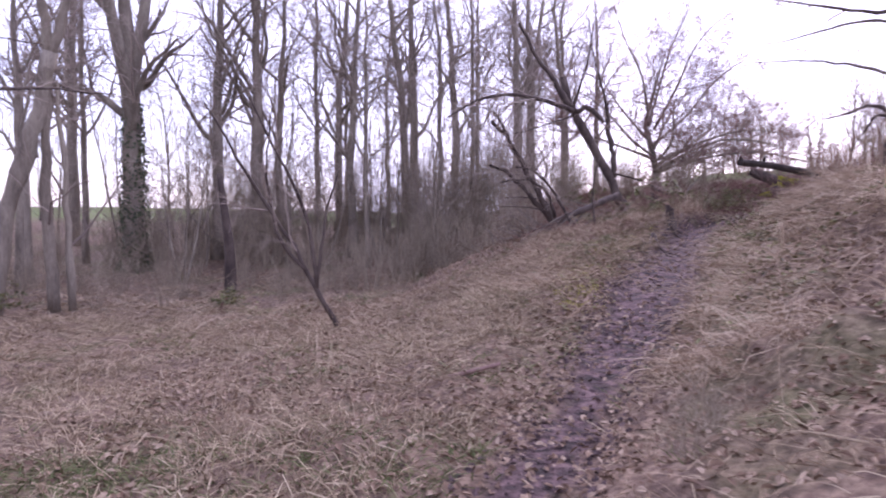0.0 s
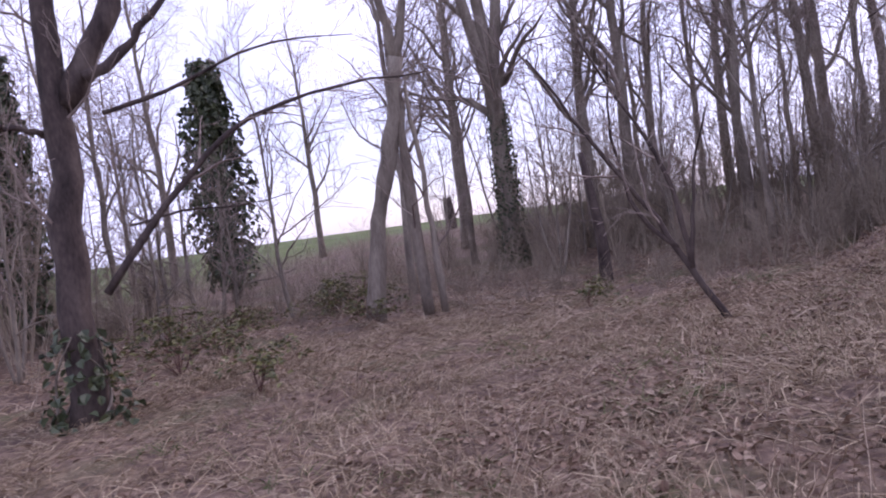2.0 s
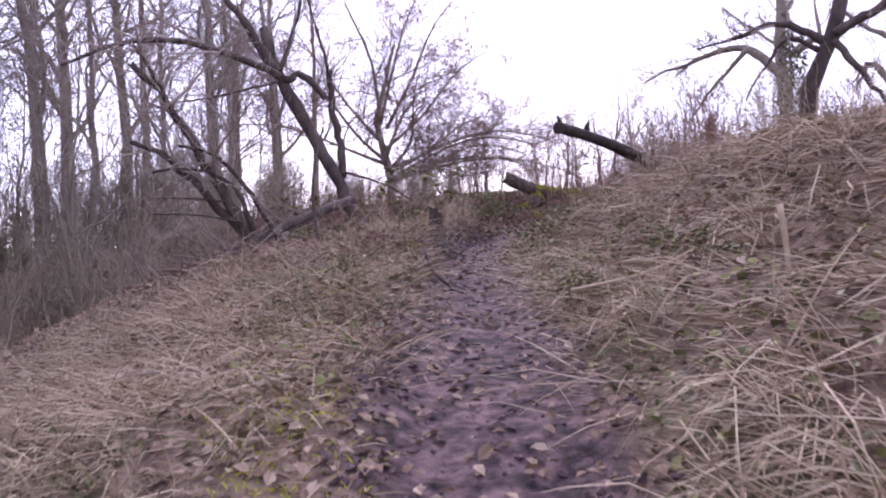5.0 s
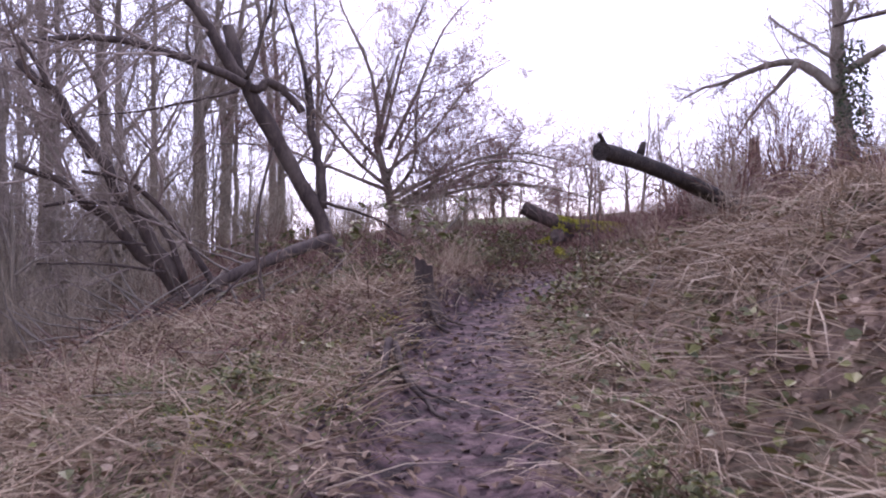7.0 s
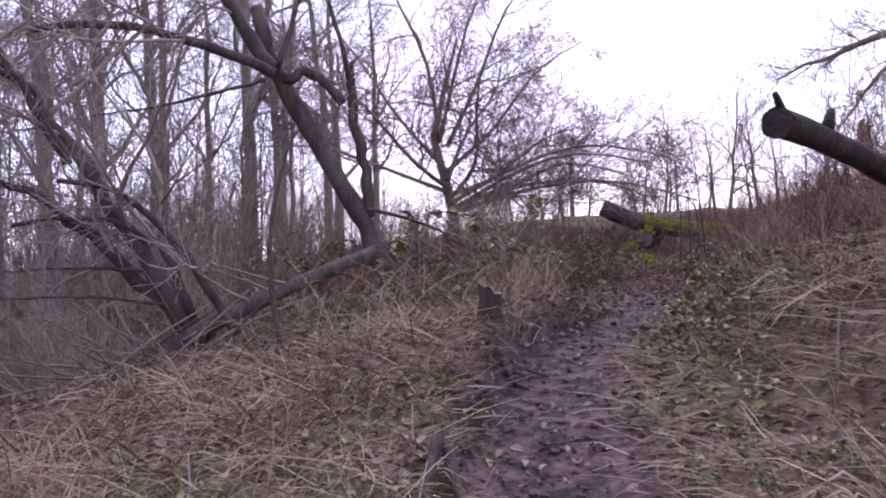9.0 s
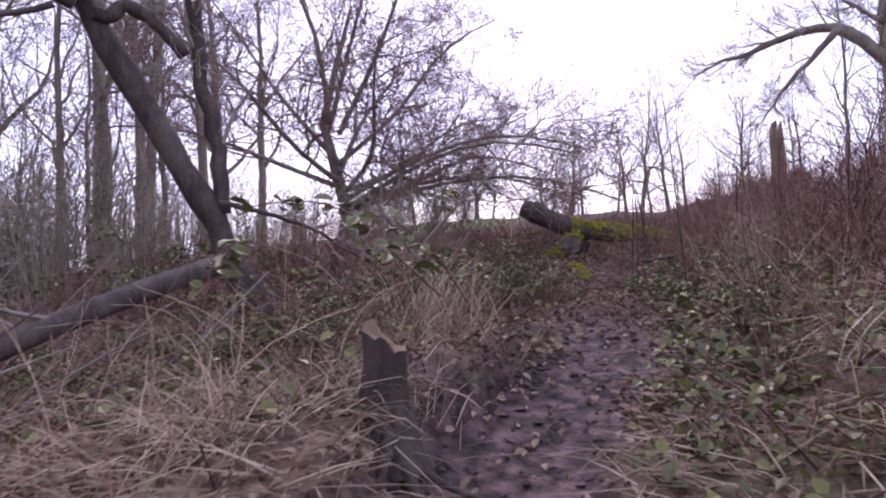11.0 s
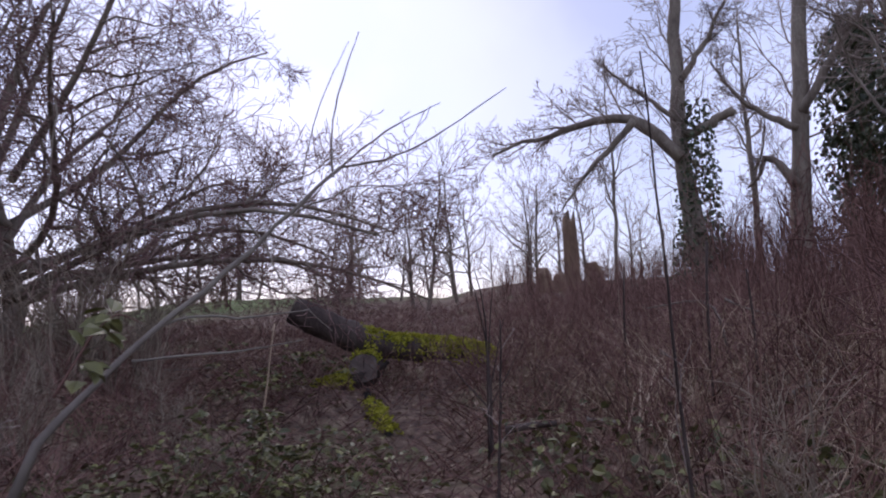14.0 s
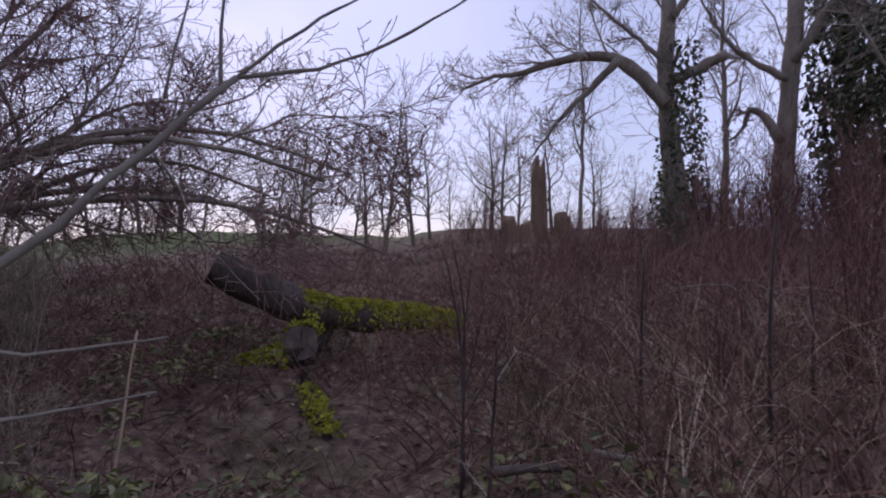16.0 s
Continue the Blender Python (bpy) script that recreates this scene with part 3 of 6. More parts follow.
def ivy_column(x, y, tall, wide, seed, count):
    """A trunk clothed in ivy to the top."""
    rng = np.random.default_rng(seed)
    ob = thing("ivy_clad_tree", on_ground(x, y, 0.1), "tree trunk clothed in dark green ivy to its top", "tree")
    stem, coat = Bag(), Bag()
    u = np.linspace(0, 1, 10)
    line = np.stack([0.1 * np.sin(3 * u), 0.1 * np.cos(2 * u), tall * u], 1)
    stem.tubes(line, 0.2 * (1 - 0.7 * u), 8)
    P1, R1 = grow(rng, line[None], (0.05 + 0 * u)[None], 60, (0.12, 1.0), (0.08, 0.17), (50, 85), 0.1, 0.2, 5)
    coat.tubes(P1, R1 * 0.4, 3, cap=False)
    h = rng.random(count) ** 0.85
    a = rng.random(count) * 6.283
    bulge = wide * (0.35 + 0.65 * np.sin(np.pi * (0.1 + 0.85 * h)) ** 0.7) * (0.7 + 0.38 * np.sin(3 * a + 9 * h) * np.sin(14 * h + a))
    r = bulge * np.sqrt(0.15 + 0.85 * rng.random(count))
    at = np.stack([np.cos(a) * r, np.sin(a) * r, tall * (0.06 + 0.98 * h)], 1)
    nrm = np.stack([np.cos(a), np.sin(a), 0.5 + 0 * a], 1) + rng.normal(size=(count, 3)) * 0.5
    size = 0.14 + 0.12 * rng.random(count)
    coat.leaves(at, nrm, rng.normal(size=(count, 3)) - [0, 0, 1.0], size, size * 0.9)
    part("trunk", stem, BARK, ob)
    part("ivy", coat, IVY, ob, "dense dark green ivy", smooth=False)
    return ob


ivy_column(-19.6, 18.4, 8.3, 1.35, 31, 4200)
ivy_column(-16.4, 10.0, 6.6, 0.6, 36, 1500)

# dead post of a trunk, in front of the wood
post = thing("standing_deadwood", on_ground(-6.2, 19.4, 0.1), "short dark dead tree standing upright in the hollow", "dead tree")
bag = Bag()
bag.tubes(resample([(0, 0, 0), (0.02, 0.05, 1.2), (-0.1, 0, 2.4), (-0.25, 0, 3.6)], 10), np.linspace(0.19, 0.08, 10), 8)
part("trunk", bag, DARK_BARK, post)

# leaning sapling in the open slope
limb_tree("sapling", "slender leaning leafless sapling with three thin stems", [
    ([(-1.68, 11.48, -0.61), (-2.03, 11.42, -0.11), (-2.35, 11.36, 0.47), (-2.70, 11.28, 1.25), (-3.22, 11.14, 2.04), (-3.55, 11.04, 2.64), (-3.87, 10.93, 3.26)], 0.05, 0.012, 5),
    ([(-2.16, 11.40, 0.18), (-2.20, 11.39, 0.86), (-2.34, 11.36, 1.53), (-2.69, 11.28, 2.29), (-2.95, 11.22, 2.84), (-3.20, 11.15, 3.39)], 0.042, 0.012, 5),
    ([(-2.30, 11.37, 0.47), (-2.71, 11.28, 0.86), (-2.88, 11.24, 1.44), (-2.96, 11.22, 2.19), (-2.86, 11.24, 3.13)], 0.034, 0.01, 4),
    ([(-2.16, 11.40, 0.23), (-2.06, 11.41, 0.86), (-2.01, 11.42, 1.44), (-1.77, 11.46, 2.20)], 0.032, 0.01, 4)], DARK_BARK, TWIG, 22, (0.15, 0.35), 3, 3, least=0.005)

# bent tree on the shoulder beside the path, with a cut top and an arching bough
limb_tree("bent_tree", "crooked leafless tree with a sawn limb and mossy foot", [
    ([(5.36, 19.47, 1.40), (5.06, 19.53, 2.05), (4.76, 19.58, 2.69), (4.39, 19.64, 3.37), (4.05, 19.67, 4.00), (3.72, 19.69, 4.50), (3.55, 19.69, 4.97), (3.49, 19.70, 5.42)], 0.15, 0.1, 0),
    ([(3.67, 19.39, 4.49), (3.39, 19.40, 4.93), (3.04, 19.39, 5.43), (2.63, 19.37, 6.05), (2.17, 19.33, 6.86)], 0.1, 0.03, 8),
    ([(3.69, 19.09, 4.33), (3.24, 19.10, 4.55), (2.63, 19.07, 4.73), (1.87, 18.98, 4.83), (1.18, 18.84, 4.68), (0.60, 18.68, 4.44), (0.13, 18.52, 4.09)], 0.075, 0.02, 12),
    ([(3.82, 19.58, 4.42), (4.21, 19.55, 4.53), (4.43, 19.53, 4.34), (4.64, 19.50, 4.07)], 0.075, 0.065, 0),
    ([(4.99, 19.55, 2.49), (4.95, 19.55, 2.93), (4.88, 19.57, 3.41), (4.79, 19.58, 3.97), (4.75, 19.59, 4.66)], 0.085, 0.07, 4),
    ([(4.73, 19.39, 4.32), (4.59, 19.41, 5.03), (4.30, 19.44, 5.96), (4.17, 19.46, 7.06)], 0.035, 0.012, 7),
    ([(3.75, 19.49, 4.53), (3.98, 19.47, 5.16), (4.19, 19.45, 5.95), (4.32, 19.44, 6.91)], 0.045, 0.012, 7),
    ([(3.57, 18.69, 4.15), (2.97, 18.69, 3.94), (2.34, 18.64, 3.73), (1.64, 18.54, 3.58)], 0.03, 0.01, 6),
    ([(4.92, 19.35, 2.59), (5.45, 19.24, 2.46), (5.90, 19.12, 2.26), (6.27, 19.01, 2.01)], 0.03, 0.012, 4)], DARK_BARK, TWIG, 23, (0.3, 0.6), 6, 5)

# split stems that lean out over the hollow
limb_tree("leaning_tree", "leafless tree split into long leaning bare stems", [
    ([(3.07, 16.89, 0.86), (2.76, 16.88, 1.38), (2.40, 16.84, 1.91), (2.14, 16.80, 2.38), (1.90, 16.75, 2.87), (1.69, 16.70, 3.18), (1.50, 16.65, 3.43), (1.19, 16.56, 3.72)], 0.1, 0.04, 6),
    ([(2.97, 16.99, 0.98), (2.60, 16.96, 1.49), (2.18, 16.91, 1.89), (1.83, 16.84, 2.25), (1.54, 16.77, 2.50), (1.15, 16.65, 2.65)], 0.085, 0.035, 6),
    ([(2.81, 16.78, 1.38), (2.63, 16.76, 1.96), (2.35, 16.73, 2.22), (1.87, 16.64, 2.31), (1.43, 16.53, 2.21)], 0.04, 0.015, 5),
    ([(3.21, 16.70, 1.21), (2.83, 16.68, 1.85), (2.64, 16.66, 2.16), (2.24, 16.61, 2.56), (1.78, 16.52, 2.59)], 0.045, 0.02, 6),
    ([(1.88, 16.44, 2.72), (1.65, 16.38, 3.18), (1.43, 16.32, 3.61), (1.22, 16.25, 3.89)], 0.045, 0.02, 6),
    ([(2.41, 16.64, 1.81), (1.97, 16.56, 1.85), (1.39, 16.41, 1.83)], 0.02, 0.008, 3),
    ([(2.60, 16.56, 1.51), (2.03, 16.47, 1.61), (1.41, 16.31, 1.61)], 0.018, 0.008, 3)], DARK_BARK, TWIG, 24, (0.35, 0.75), 6, 5)

# dark tree on the bank's top
limb_tree("bank_tree", "dark leafless tree with crooked boughs on the bank", [
    ([(7.06, 10.75, 1.98), (7.09, 10.70, 2.35), (7.13, 10.65, 2.72), (7.20, 10.56, 3.01), (7.26, 10.48, 3.31), (7.31, 10.40, 4.05), (7.30, 10.43, 5.34)], 0.08, 0.04, 8),
    ([(7.19, 10.58, 2.94), (7.04, 10.78, 3.14), (6.92, 10.93, 3.20), (6.69, 11.19, 3.09), (6.45, 11.43, 3.03)], 0.045, 0.008, 8),
    ([(7.15, 10.63, 2.87), (6.98, 10.85, 3.07), (6.85, 11.00, 2.78), (6.75, 11.12, 2.47)], 0.03, 0.006, 5),
    ([(7.15, 10.46, 2.98), (7.28, 10.28, 3.09), (7.43, 10.04, 3.28), (7.63, 9.70, 3.37)], 0.05, 0.02, 7),
    ([(7.14, 10.48, 2.93), (7.27, 10.29, 2.59), (7.41, 10.08, 2.15)], 0.04, 0.012, 6),
    ([(6.51, 9.60, 4.30), (6.17, 9.82, 4.32), (5.74, 10.08, 4.50), (5.28, 10.33, 4.64), (4.71, 10.60, 4.81)], 0.035, 0.006, 5),
    ([(6.40, 9.44, 4.09), (6.01, 9.69, 4.20), (5.52, 9.97, 4.12), (5.13, 10.18, 4.01), (4.68, 10.39, 4.01)], 0.025, 0.004, 5),
    ([(6.47, 9.39, 3.31), (6.14, 9.61, 3.47), (5.66, 9.90, 3.67), (5.21, 10.14, 3.73), (4.72, 10.38, 3.76)], 0.03, 0.004, 5)], DARK_BARK, TWIG, 25, (0.15, 0.3), 4, 4)

# wide twiggy tree past the crest
rng = np.random.default_rng(41)
haw = thing("spreading_tree", on_ground(8.0, 25.6, 0.1), "wide low-branched leafless tree with a dense reddish crown", "tree")
hw, hf = Bag(), Bag()
stem = np.array([[(0, 0, 0), (0.15, 0, 0.9), (0.0, 0.2, 1.8), (-0.3, 0.1, 2.8), (-0.1, -0.2, 3.9), (0.3, 0, 5.2)]], float)
hw.tubes(stem, np.array([[0.17, 0.14, 0.12, 0.09, 0.06, 0.03]]), 9)
lines = np.stack([resample(p, 9) for p in (
    [(0, 0, 0.9), (1.4, -0.6, 1.5), (2.6, -1.0, 2.3), (4.2, -1.5, 1.7)], [(0, 0, 1.2), (1.0, -1.5, 1.9), (2.6, -2.2, 2.5), (4.0, -3.2, 1.9)],
    [(0, 0, 1.6), (-1.3, -0.9, 2.2), (-2.3, -1.5, 3.4), (-3.8, -1.6, 4.0)], [(0, 0, 1.8), (0.9, 1.0, 3.4), (2.0, 1.6, 4.3), (2.4, 2.2, 5.8)],
    [(0, 0.2, 2.0), (1.5, 0.4, 3.2), (2.2, -0.4, 4.6), (3.4, -0.6, 5.2)], [(0, 0, 2.0), (-1.1, 1.0, 3.6), (-1.6, 1.9, 5.0), (-2.4, 2.0, 6.0)],
    [(0, 0, 2.6), (0.5, -1.2, 4.0), (0.7, -2.2, 5.4), (1.4, -2.6, 6.0)], [(-0.2, 0, 2.8), (-0.6, -0.7, 4.6), (-1.5, -0.9, 5.8), (-1.7, -0.7, 7.0)],
    [(-0.2, 0, 2.7), (0.4, 0.4, 4.6), (0.7, 0.1, 6.0), (1.4, 0.3, 7.2)], [(0, 0, 1.4), (1.7, 0.8, 2.0), (2.9, 0.6, 3.2), (4.3, 0.9, 3.4)],
    [(0, 0, 1.5), (-1.6, 0.6, 2.2), (-3.0, 0.4, 2.7), (-4.4, 0.7, 2.6)], [(0, 0, 1.3), (0.2, -1.8, 1.9), (-0.4, -3.2, 2.8), (-0.6, -4.2, 3.2)],
    [(0, 0, 1.0), (1.6, -1.6, 1.5), (3.0, -2.6, 1.6), (4.6, -3.2, 1.0)], [(0, 0, 1.1), (1.8, -0.2, 1.7), (3.6, -0.4, 1.9), (5.4, -0.6, 1.3)],
    [(0, 0, 1.0), (0.6, -2.2, 1.6), (1.4, -3.8, 2.0), (2.2, -5.0, 1.5)])])
LR = np.linspace(0.06, 0.014, 9)[None] * np.ones((len(lines), 1))
hw.tubes(lines, LR, 7)
crown_on(rng, hw, hf, lines, LR, 11, 7, 6, 2, (0.26, 0.48), (0.15, 1.0), 0.06, 0.24, (25, 75), 0.0, (4, 3, 3), 0.0042)
tree_parts(haw, (hw, hf), "fine reddish-brown twigs", BARK, RED_TWIG)

# oak with a long bare bough past the brush
limb_tree("oak_tree", "tall bare oak with ivy on its lower trunk", [
    ([(21.34, 22.14, 3.11), (21.26, 22.32, 4.22), (21.21, 22.44, 5.34), (21.16, 22.56, 6.23), (21.13, 22.63, 6.99), (21.15, 22.59, 8.25), (21.16, 22.56, 9.78), (21.17, 22.53, 11.83)], 0.27, 0.12, 12),
    ([(20.97, 22.49, 6.62), (20.78, 22.93, 7.21), (20.56, 23.37, 7.71), (20.33, 23.81, 7.83), (19.95, 24.46, 7.73), (19.53, 25.09, 7.49), (19.08, 25.72, 7.36), (18.55, 26.37, 7.02)], 0.17, 0.025, 14),
    ([(20.44, 23.38, 7.65), (20.24, 23.75, 7.23), (20.00, 24.17, 6.73), (19.81, 24.49, 6.29), (19.61, 24.79, 5.84), (19.51, 24.95, 5.52)], 0.1, 0.02, 10),
    ([(21.11, 22.43, 7.20), (21.28, 22.00, 7.35), (21.42, 21.63, 7.57), (21.51, 21.39, 7.67)], 0.12, 0.1, 1),
    ([(20.94, 22.56, 7.56), (20.72, 23.05, 8.10), (20.50, 23.50, 8.52), (20.19, 24.05, 9.20)], 0.06, 0.02, 8),
    ([(21.01, 22.41, 8.55), (21.22, 21.88, 9.36), (21.41, 21.37, 10.39)], 0.09, 0.03, 8)], BARK, TWIG, 26, (0.18, 0.38), 7, 6, 1, least=0.0055)
limb_tree("oak_tree", "broad bare oak at the wood's edge beyond the brush", [
    ([(24.84, 21.07, 3.21), (24.82, 21.15, 4.47), (24.81, 21.16, 5.87), (24.86, 20.99, 7.69), (24.87, 20.95, 9.24), (24.91, 20.79, 11.49), (24.90, 20.81, 14.07)], 0.3, 0.12, 14),
    ([(24.62, 21.11, 6.26), (24.50, 21.54, 6.99), (24.39, 21.91, 7.16), (24.39, 21.90, 6.59), (24.27, 22.27, 6.33)], 0.13, 0.03, 7),
    ([(24.68, 20.89, 8.19), (24.80, 20.37, 9.09), (24.96, 19.58, 10.31), (25.03, 19.14, 11.54)], 0.14, 0.04, 9),
    ([(24.65, 21.01, 7.79), (24.42, 21.80, 8.30), (24.22, 22.43, 8.95), (24.03, 22.95, 10.04)], 0.1, 0.03, 9)], BARK, TWIG, 27, (0.2, 0.42), 7, 6, 1, least=0.006)
again(wood_c, 31.0, 21.0, 2.0, 0.8)
again(wood_a, 28.5, 18.5, 1.0, 0.8)
again(wood_b, 35.0, 26.0, 3.0, 0.8)
again(wood_d, 27.0, 15.5, 0.3, 0.9)
again(wood_d, 32.0, 31.0, 4.0, 0.75)
again(wood_a, 36.0, 18.0, 5.0, 0.9)
ivy_column(29.5, 20.6, 8.0, 1.6, 32, 3000)
ivy_column(26.8, 18.4, 6.4, 2.1, 33, 3000)
ivy_column(24.6, 16.9, 4.2, 1.9, 34, 2600)
again(wood_c, 24.0, 17.6, 0.4, 0.75)
again(wood_d, 22.5, 18.4, 2.7, 0.8)

# ---- logs and stumps ----
def log_part(points, radii, sides=14, rng=np.random.default_rng(7)):
    b = Bag()
    P = resample(points, len(radii) * 3)
    R = np.interp(np.linspace(0, 1, len(P)), np.linspace(0, 1, len(radii)), radii) * (1 + 0.05 * rng.normal(size=len(P)))
    b.tubes(P, R, sides, cap=False)
    v = b.v[0].reshape(len(P), sides, 3)
    v += (v - P[:, None]) * rng.normal(size=(1, sides, 1)) * 0.07 + (v - P[:, None]) * rng.normal(size=(len(P), sides, 1)) * 0.03
    b.v[0] = v.reshape(-1, 3)
    return b


def disc(at, axis_way, radius, mat, parent, rng=np.random.default_rng(8)):
    """A sawn end face, with a slightly proud, uneven rim."""
    b = Bag()
    w = Vector(axis_way).normalized()
    u = w.orthogonal().normalized()
    v = w.cross(u)
    ring = [Vector(at) + (u * math.cos(a) + v * math.sin(a)) * radius * (1 + 0.05 * rng.normal()) for a in np.arange(18) * 2 * math.pi / 18]
    inner = [Vector(at) + w * 0.006 + (p - Vector(at)) * 0.55 for p in ring]
    b.add([tuple(p) for p in ring + inner + [Vector(at) + w * 0.008]], [(k, (k + 1) % 18, 18 + (k + 1) % 18, 18 + k) for k in range(18)])
    b.f += [[18 + k, 18 + (k + 1) % 18, 36] for k in range(18)]
    return part("cut_face", b, mat, parent, "sawn pale wood face")


def moss_on(points, radius, rng, count, spread=0.9):
    """A cushion of short moss over the top of a line."""
    b = Bag()
    P = resample(points, 40)
    i = rng.integers(0, 40, count)
    a = rng.normal(size=count) * spread
    side = np.cross(P[-1] - P[0], [0, 0, 1.0])
    side /= np.linalg.norm(side)
    nrm = np.cos(a)[:, None] * [0, 0, 1.0] + np.sin(a)[:, None] * side
    at = P[i] + nrm * radius * 0.97 + rng.normal(size=(count, 3)) * 0.012
    b.leaves(at, nrm + rng.normal(size=(count, 3)) * 0.8, rng.normal(size=(count, 3)) + nrm, 0.03 + 0.03 * rng.random(count), 0.02 + 0.02 * rng.random(count))
    return b


rng = np.random.default_rng(9)
top_log = thing("fallen_log", on_ground(7.3, 13.4), "dark fallen log jutting out from the top of the bank", "log")
top_log.matrix_basis = Matrix()
line = [(5.58, 12.62, 2.40), (6.1, 12.88, 2.39), (6.8, 13.2, 2.32), (7.6, 13.55, 2.2), (8.6, 13.9, 1.98)]
# log, end face and stubs carry their backlit shade in the colour
part("log", log_part(line, [0.07, 0.072, 0.078, 0.088, 0.1]), SHADED_BARK, top_log)
disc((5.575, 12.617, 2.40), (-0.9, -0.42, 0.02), 0.072, SHADED_BARK, top_log)
b = Bag()
b.tubes(resample([(5.62, 12.64, 2.45), (5.57, 12.6, 2.49), (5.53, 12.58, 2.52)], 5), np.linspace(0.024, 0.012, 5), 7)
part("branch_stub", b, SHADED_BARK, top_log)
b = Bag()
b.tubes(resample([(6.15, 12.9, 2.45), (6.18, 12.9, 2.53), (6.2, 12.92, 2.55)], 4), np.linspace(0.035, 0.02, 4), 7)
part("branch_stub", b, SHADED_BARK, top_log)

mossy = thing("mossy_log", (0, 0, 0), "sawn fallen trunk with yellow-green moss on top", "log")
top_line = [(10.02, 21.90, 2.83), (10.25, 21.77, 2.70), (10.46, 21.63, 2.58), (10.67, 21.49, 2.47), (11.0, 21.45, 2.40), (11.45, 21.37, 2.36), (11.95, 21.29, 2.33), (12.5, 21.22, 2.24)]
part("log", log_part(top_line, [0.165, 0.165, 0.165, 0.17, 0.15, 0.12, 0.08, 0.04], 20), DARK_BARK, mossy)
end = Vector(top_line[0])
disc(end, end - Vector(top_line[1]), 0.155, CUT, mossy)
low_line = [(10.51, 21.23, 2.18), (10.72, 21.45, 2.18), (11.16, 21.86, 2.18)]
# lower limbs get the shade-darkened bark, the lit top log the browner one
part("limb", log_part(low_line, [0.17, 0.17, 0.17]), SHADED_BARK, mossy)
end = Vector(low_line[0])
disc(end, end - Vector(low_line[-1]), 0.158, CUT, mossy)
split = Bag()
way = (end - Vector(low_line[-1])).normalized()
split.tubes(resample([tuple(end + way * 0.01 + Vector((0, 0, 0.01))), tuple(end + way * 0.01 + Vector((0, 0, 0.06))), tuple(end + way * 0.01 + Vector((0, 0, 0.12)))], 5), np.array([0.004, 0.007, 0.007, 0.006, 0.003]), 5)
part("crack", split, SHADED_BARK, mossy, "dark drying crack in the sawn face")
foot_line = [(10.15, 21.65, 1.86), (10.31, 21.55, 1.92), (10.51, 21.42, 2.00), (10.65, 21.32, 2.15)]
part("limb", log_part(foot_line, [0.15, 0.15, 0.16, 0.15]), SHADED_BARK, mossy)
root_line = [(10.66, 21.5, 1.86), (10.5, 21.2, 1.8), (10.3, 20.85, 1.77), (10.12, 20.5, 1.69), (10.0, 20.2, 1.56)]
part("limb", log_part(root_line, [0.15, 0.15, 0.12, 0.1, 0.07]), SHADED_BARK, mossy)
tagged(part("moss", moss_on(top_line[3:8], 0.14, rng, 5200, 0.95), MOSS, mossy, "cushions of yellow-green moss", smooth=False), kind="stuff")
tagged(part("moss", moss_on(foot_line[:3], 0.15, rng, 2600, 0.8), MOSS, mossy, "cushions of yellow-green moss", smooth=False), kind="stuff")
tagged(part("moss", moss_on(root_line[2:], 0.12, rng, 380, 0.6), MOSS, mossy, "cushions of yellow-green moss", smooth=False), kind="stuff")
tagged(part("moss", moss_on(low_line, 0.17, rng, 500, 0.5), MOSS, mossy, "cushions of yellow-green moss", smooth=False), kind="stuff")

hollow_log = thing("fallen_log", (0, 0, 0), "long dark dead trunk lying down into the hollow", "log")
line = [(4.75, 18.2, 1.95), (3.75, 16.95, 1.64), (2.65, 16.66, 1.15), (2.1, 16.7, 0.92), (1.55, 16.75, 0.68), (0.95, 16.76, 0.42)]
part("log", log_part(line, [0.095, 0.09, 0.08, 0.07, 0.058, 0.04]), DARK_BARK, hollow_log)
for k, (foot, seed) in enumerate(((line[2], 3), (line[4], 5))):
    r2 = np.random.default_rng(seed)
    P, R = grow(r2, resample(line[k + 1:k + 5], 8)[None], np.full((1, 8), 0.03), 16, (0, 1), (0.3, 0.7), (30, 75), 0.25, 0.1, 6)
    for p3, r3 in zip(P, R):
        b = Bag()
        b.tubes(p3, r3, 4, cap=False)
        part("dead_branch", b, PALE_BARK, hollow_log)

pole = thing("dead_pole", (0, 0, 0), "thin dark dead stem standing by the path", "dead stem")
b = Bag()
b.tubes(resample([(3.58, 15.59, 0.94), (3.52, 15.59, 1.34), (3.46, 15.60, 1.79), (3.49, 15.59, 2.23), (3.59, 15.59, 2.63), (3.64, 15.59, 2.80)], 12), np.linspace(0.026, 0.014, 12), 7)
part("stem", b, DARK_BARK, pole)


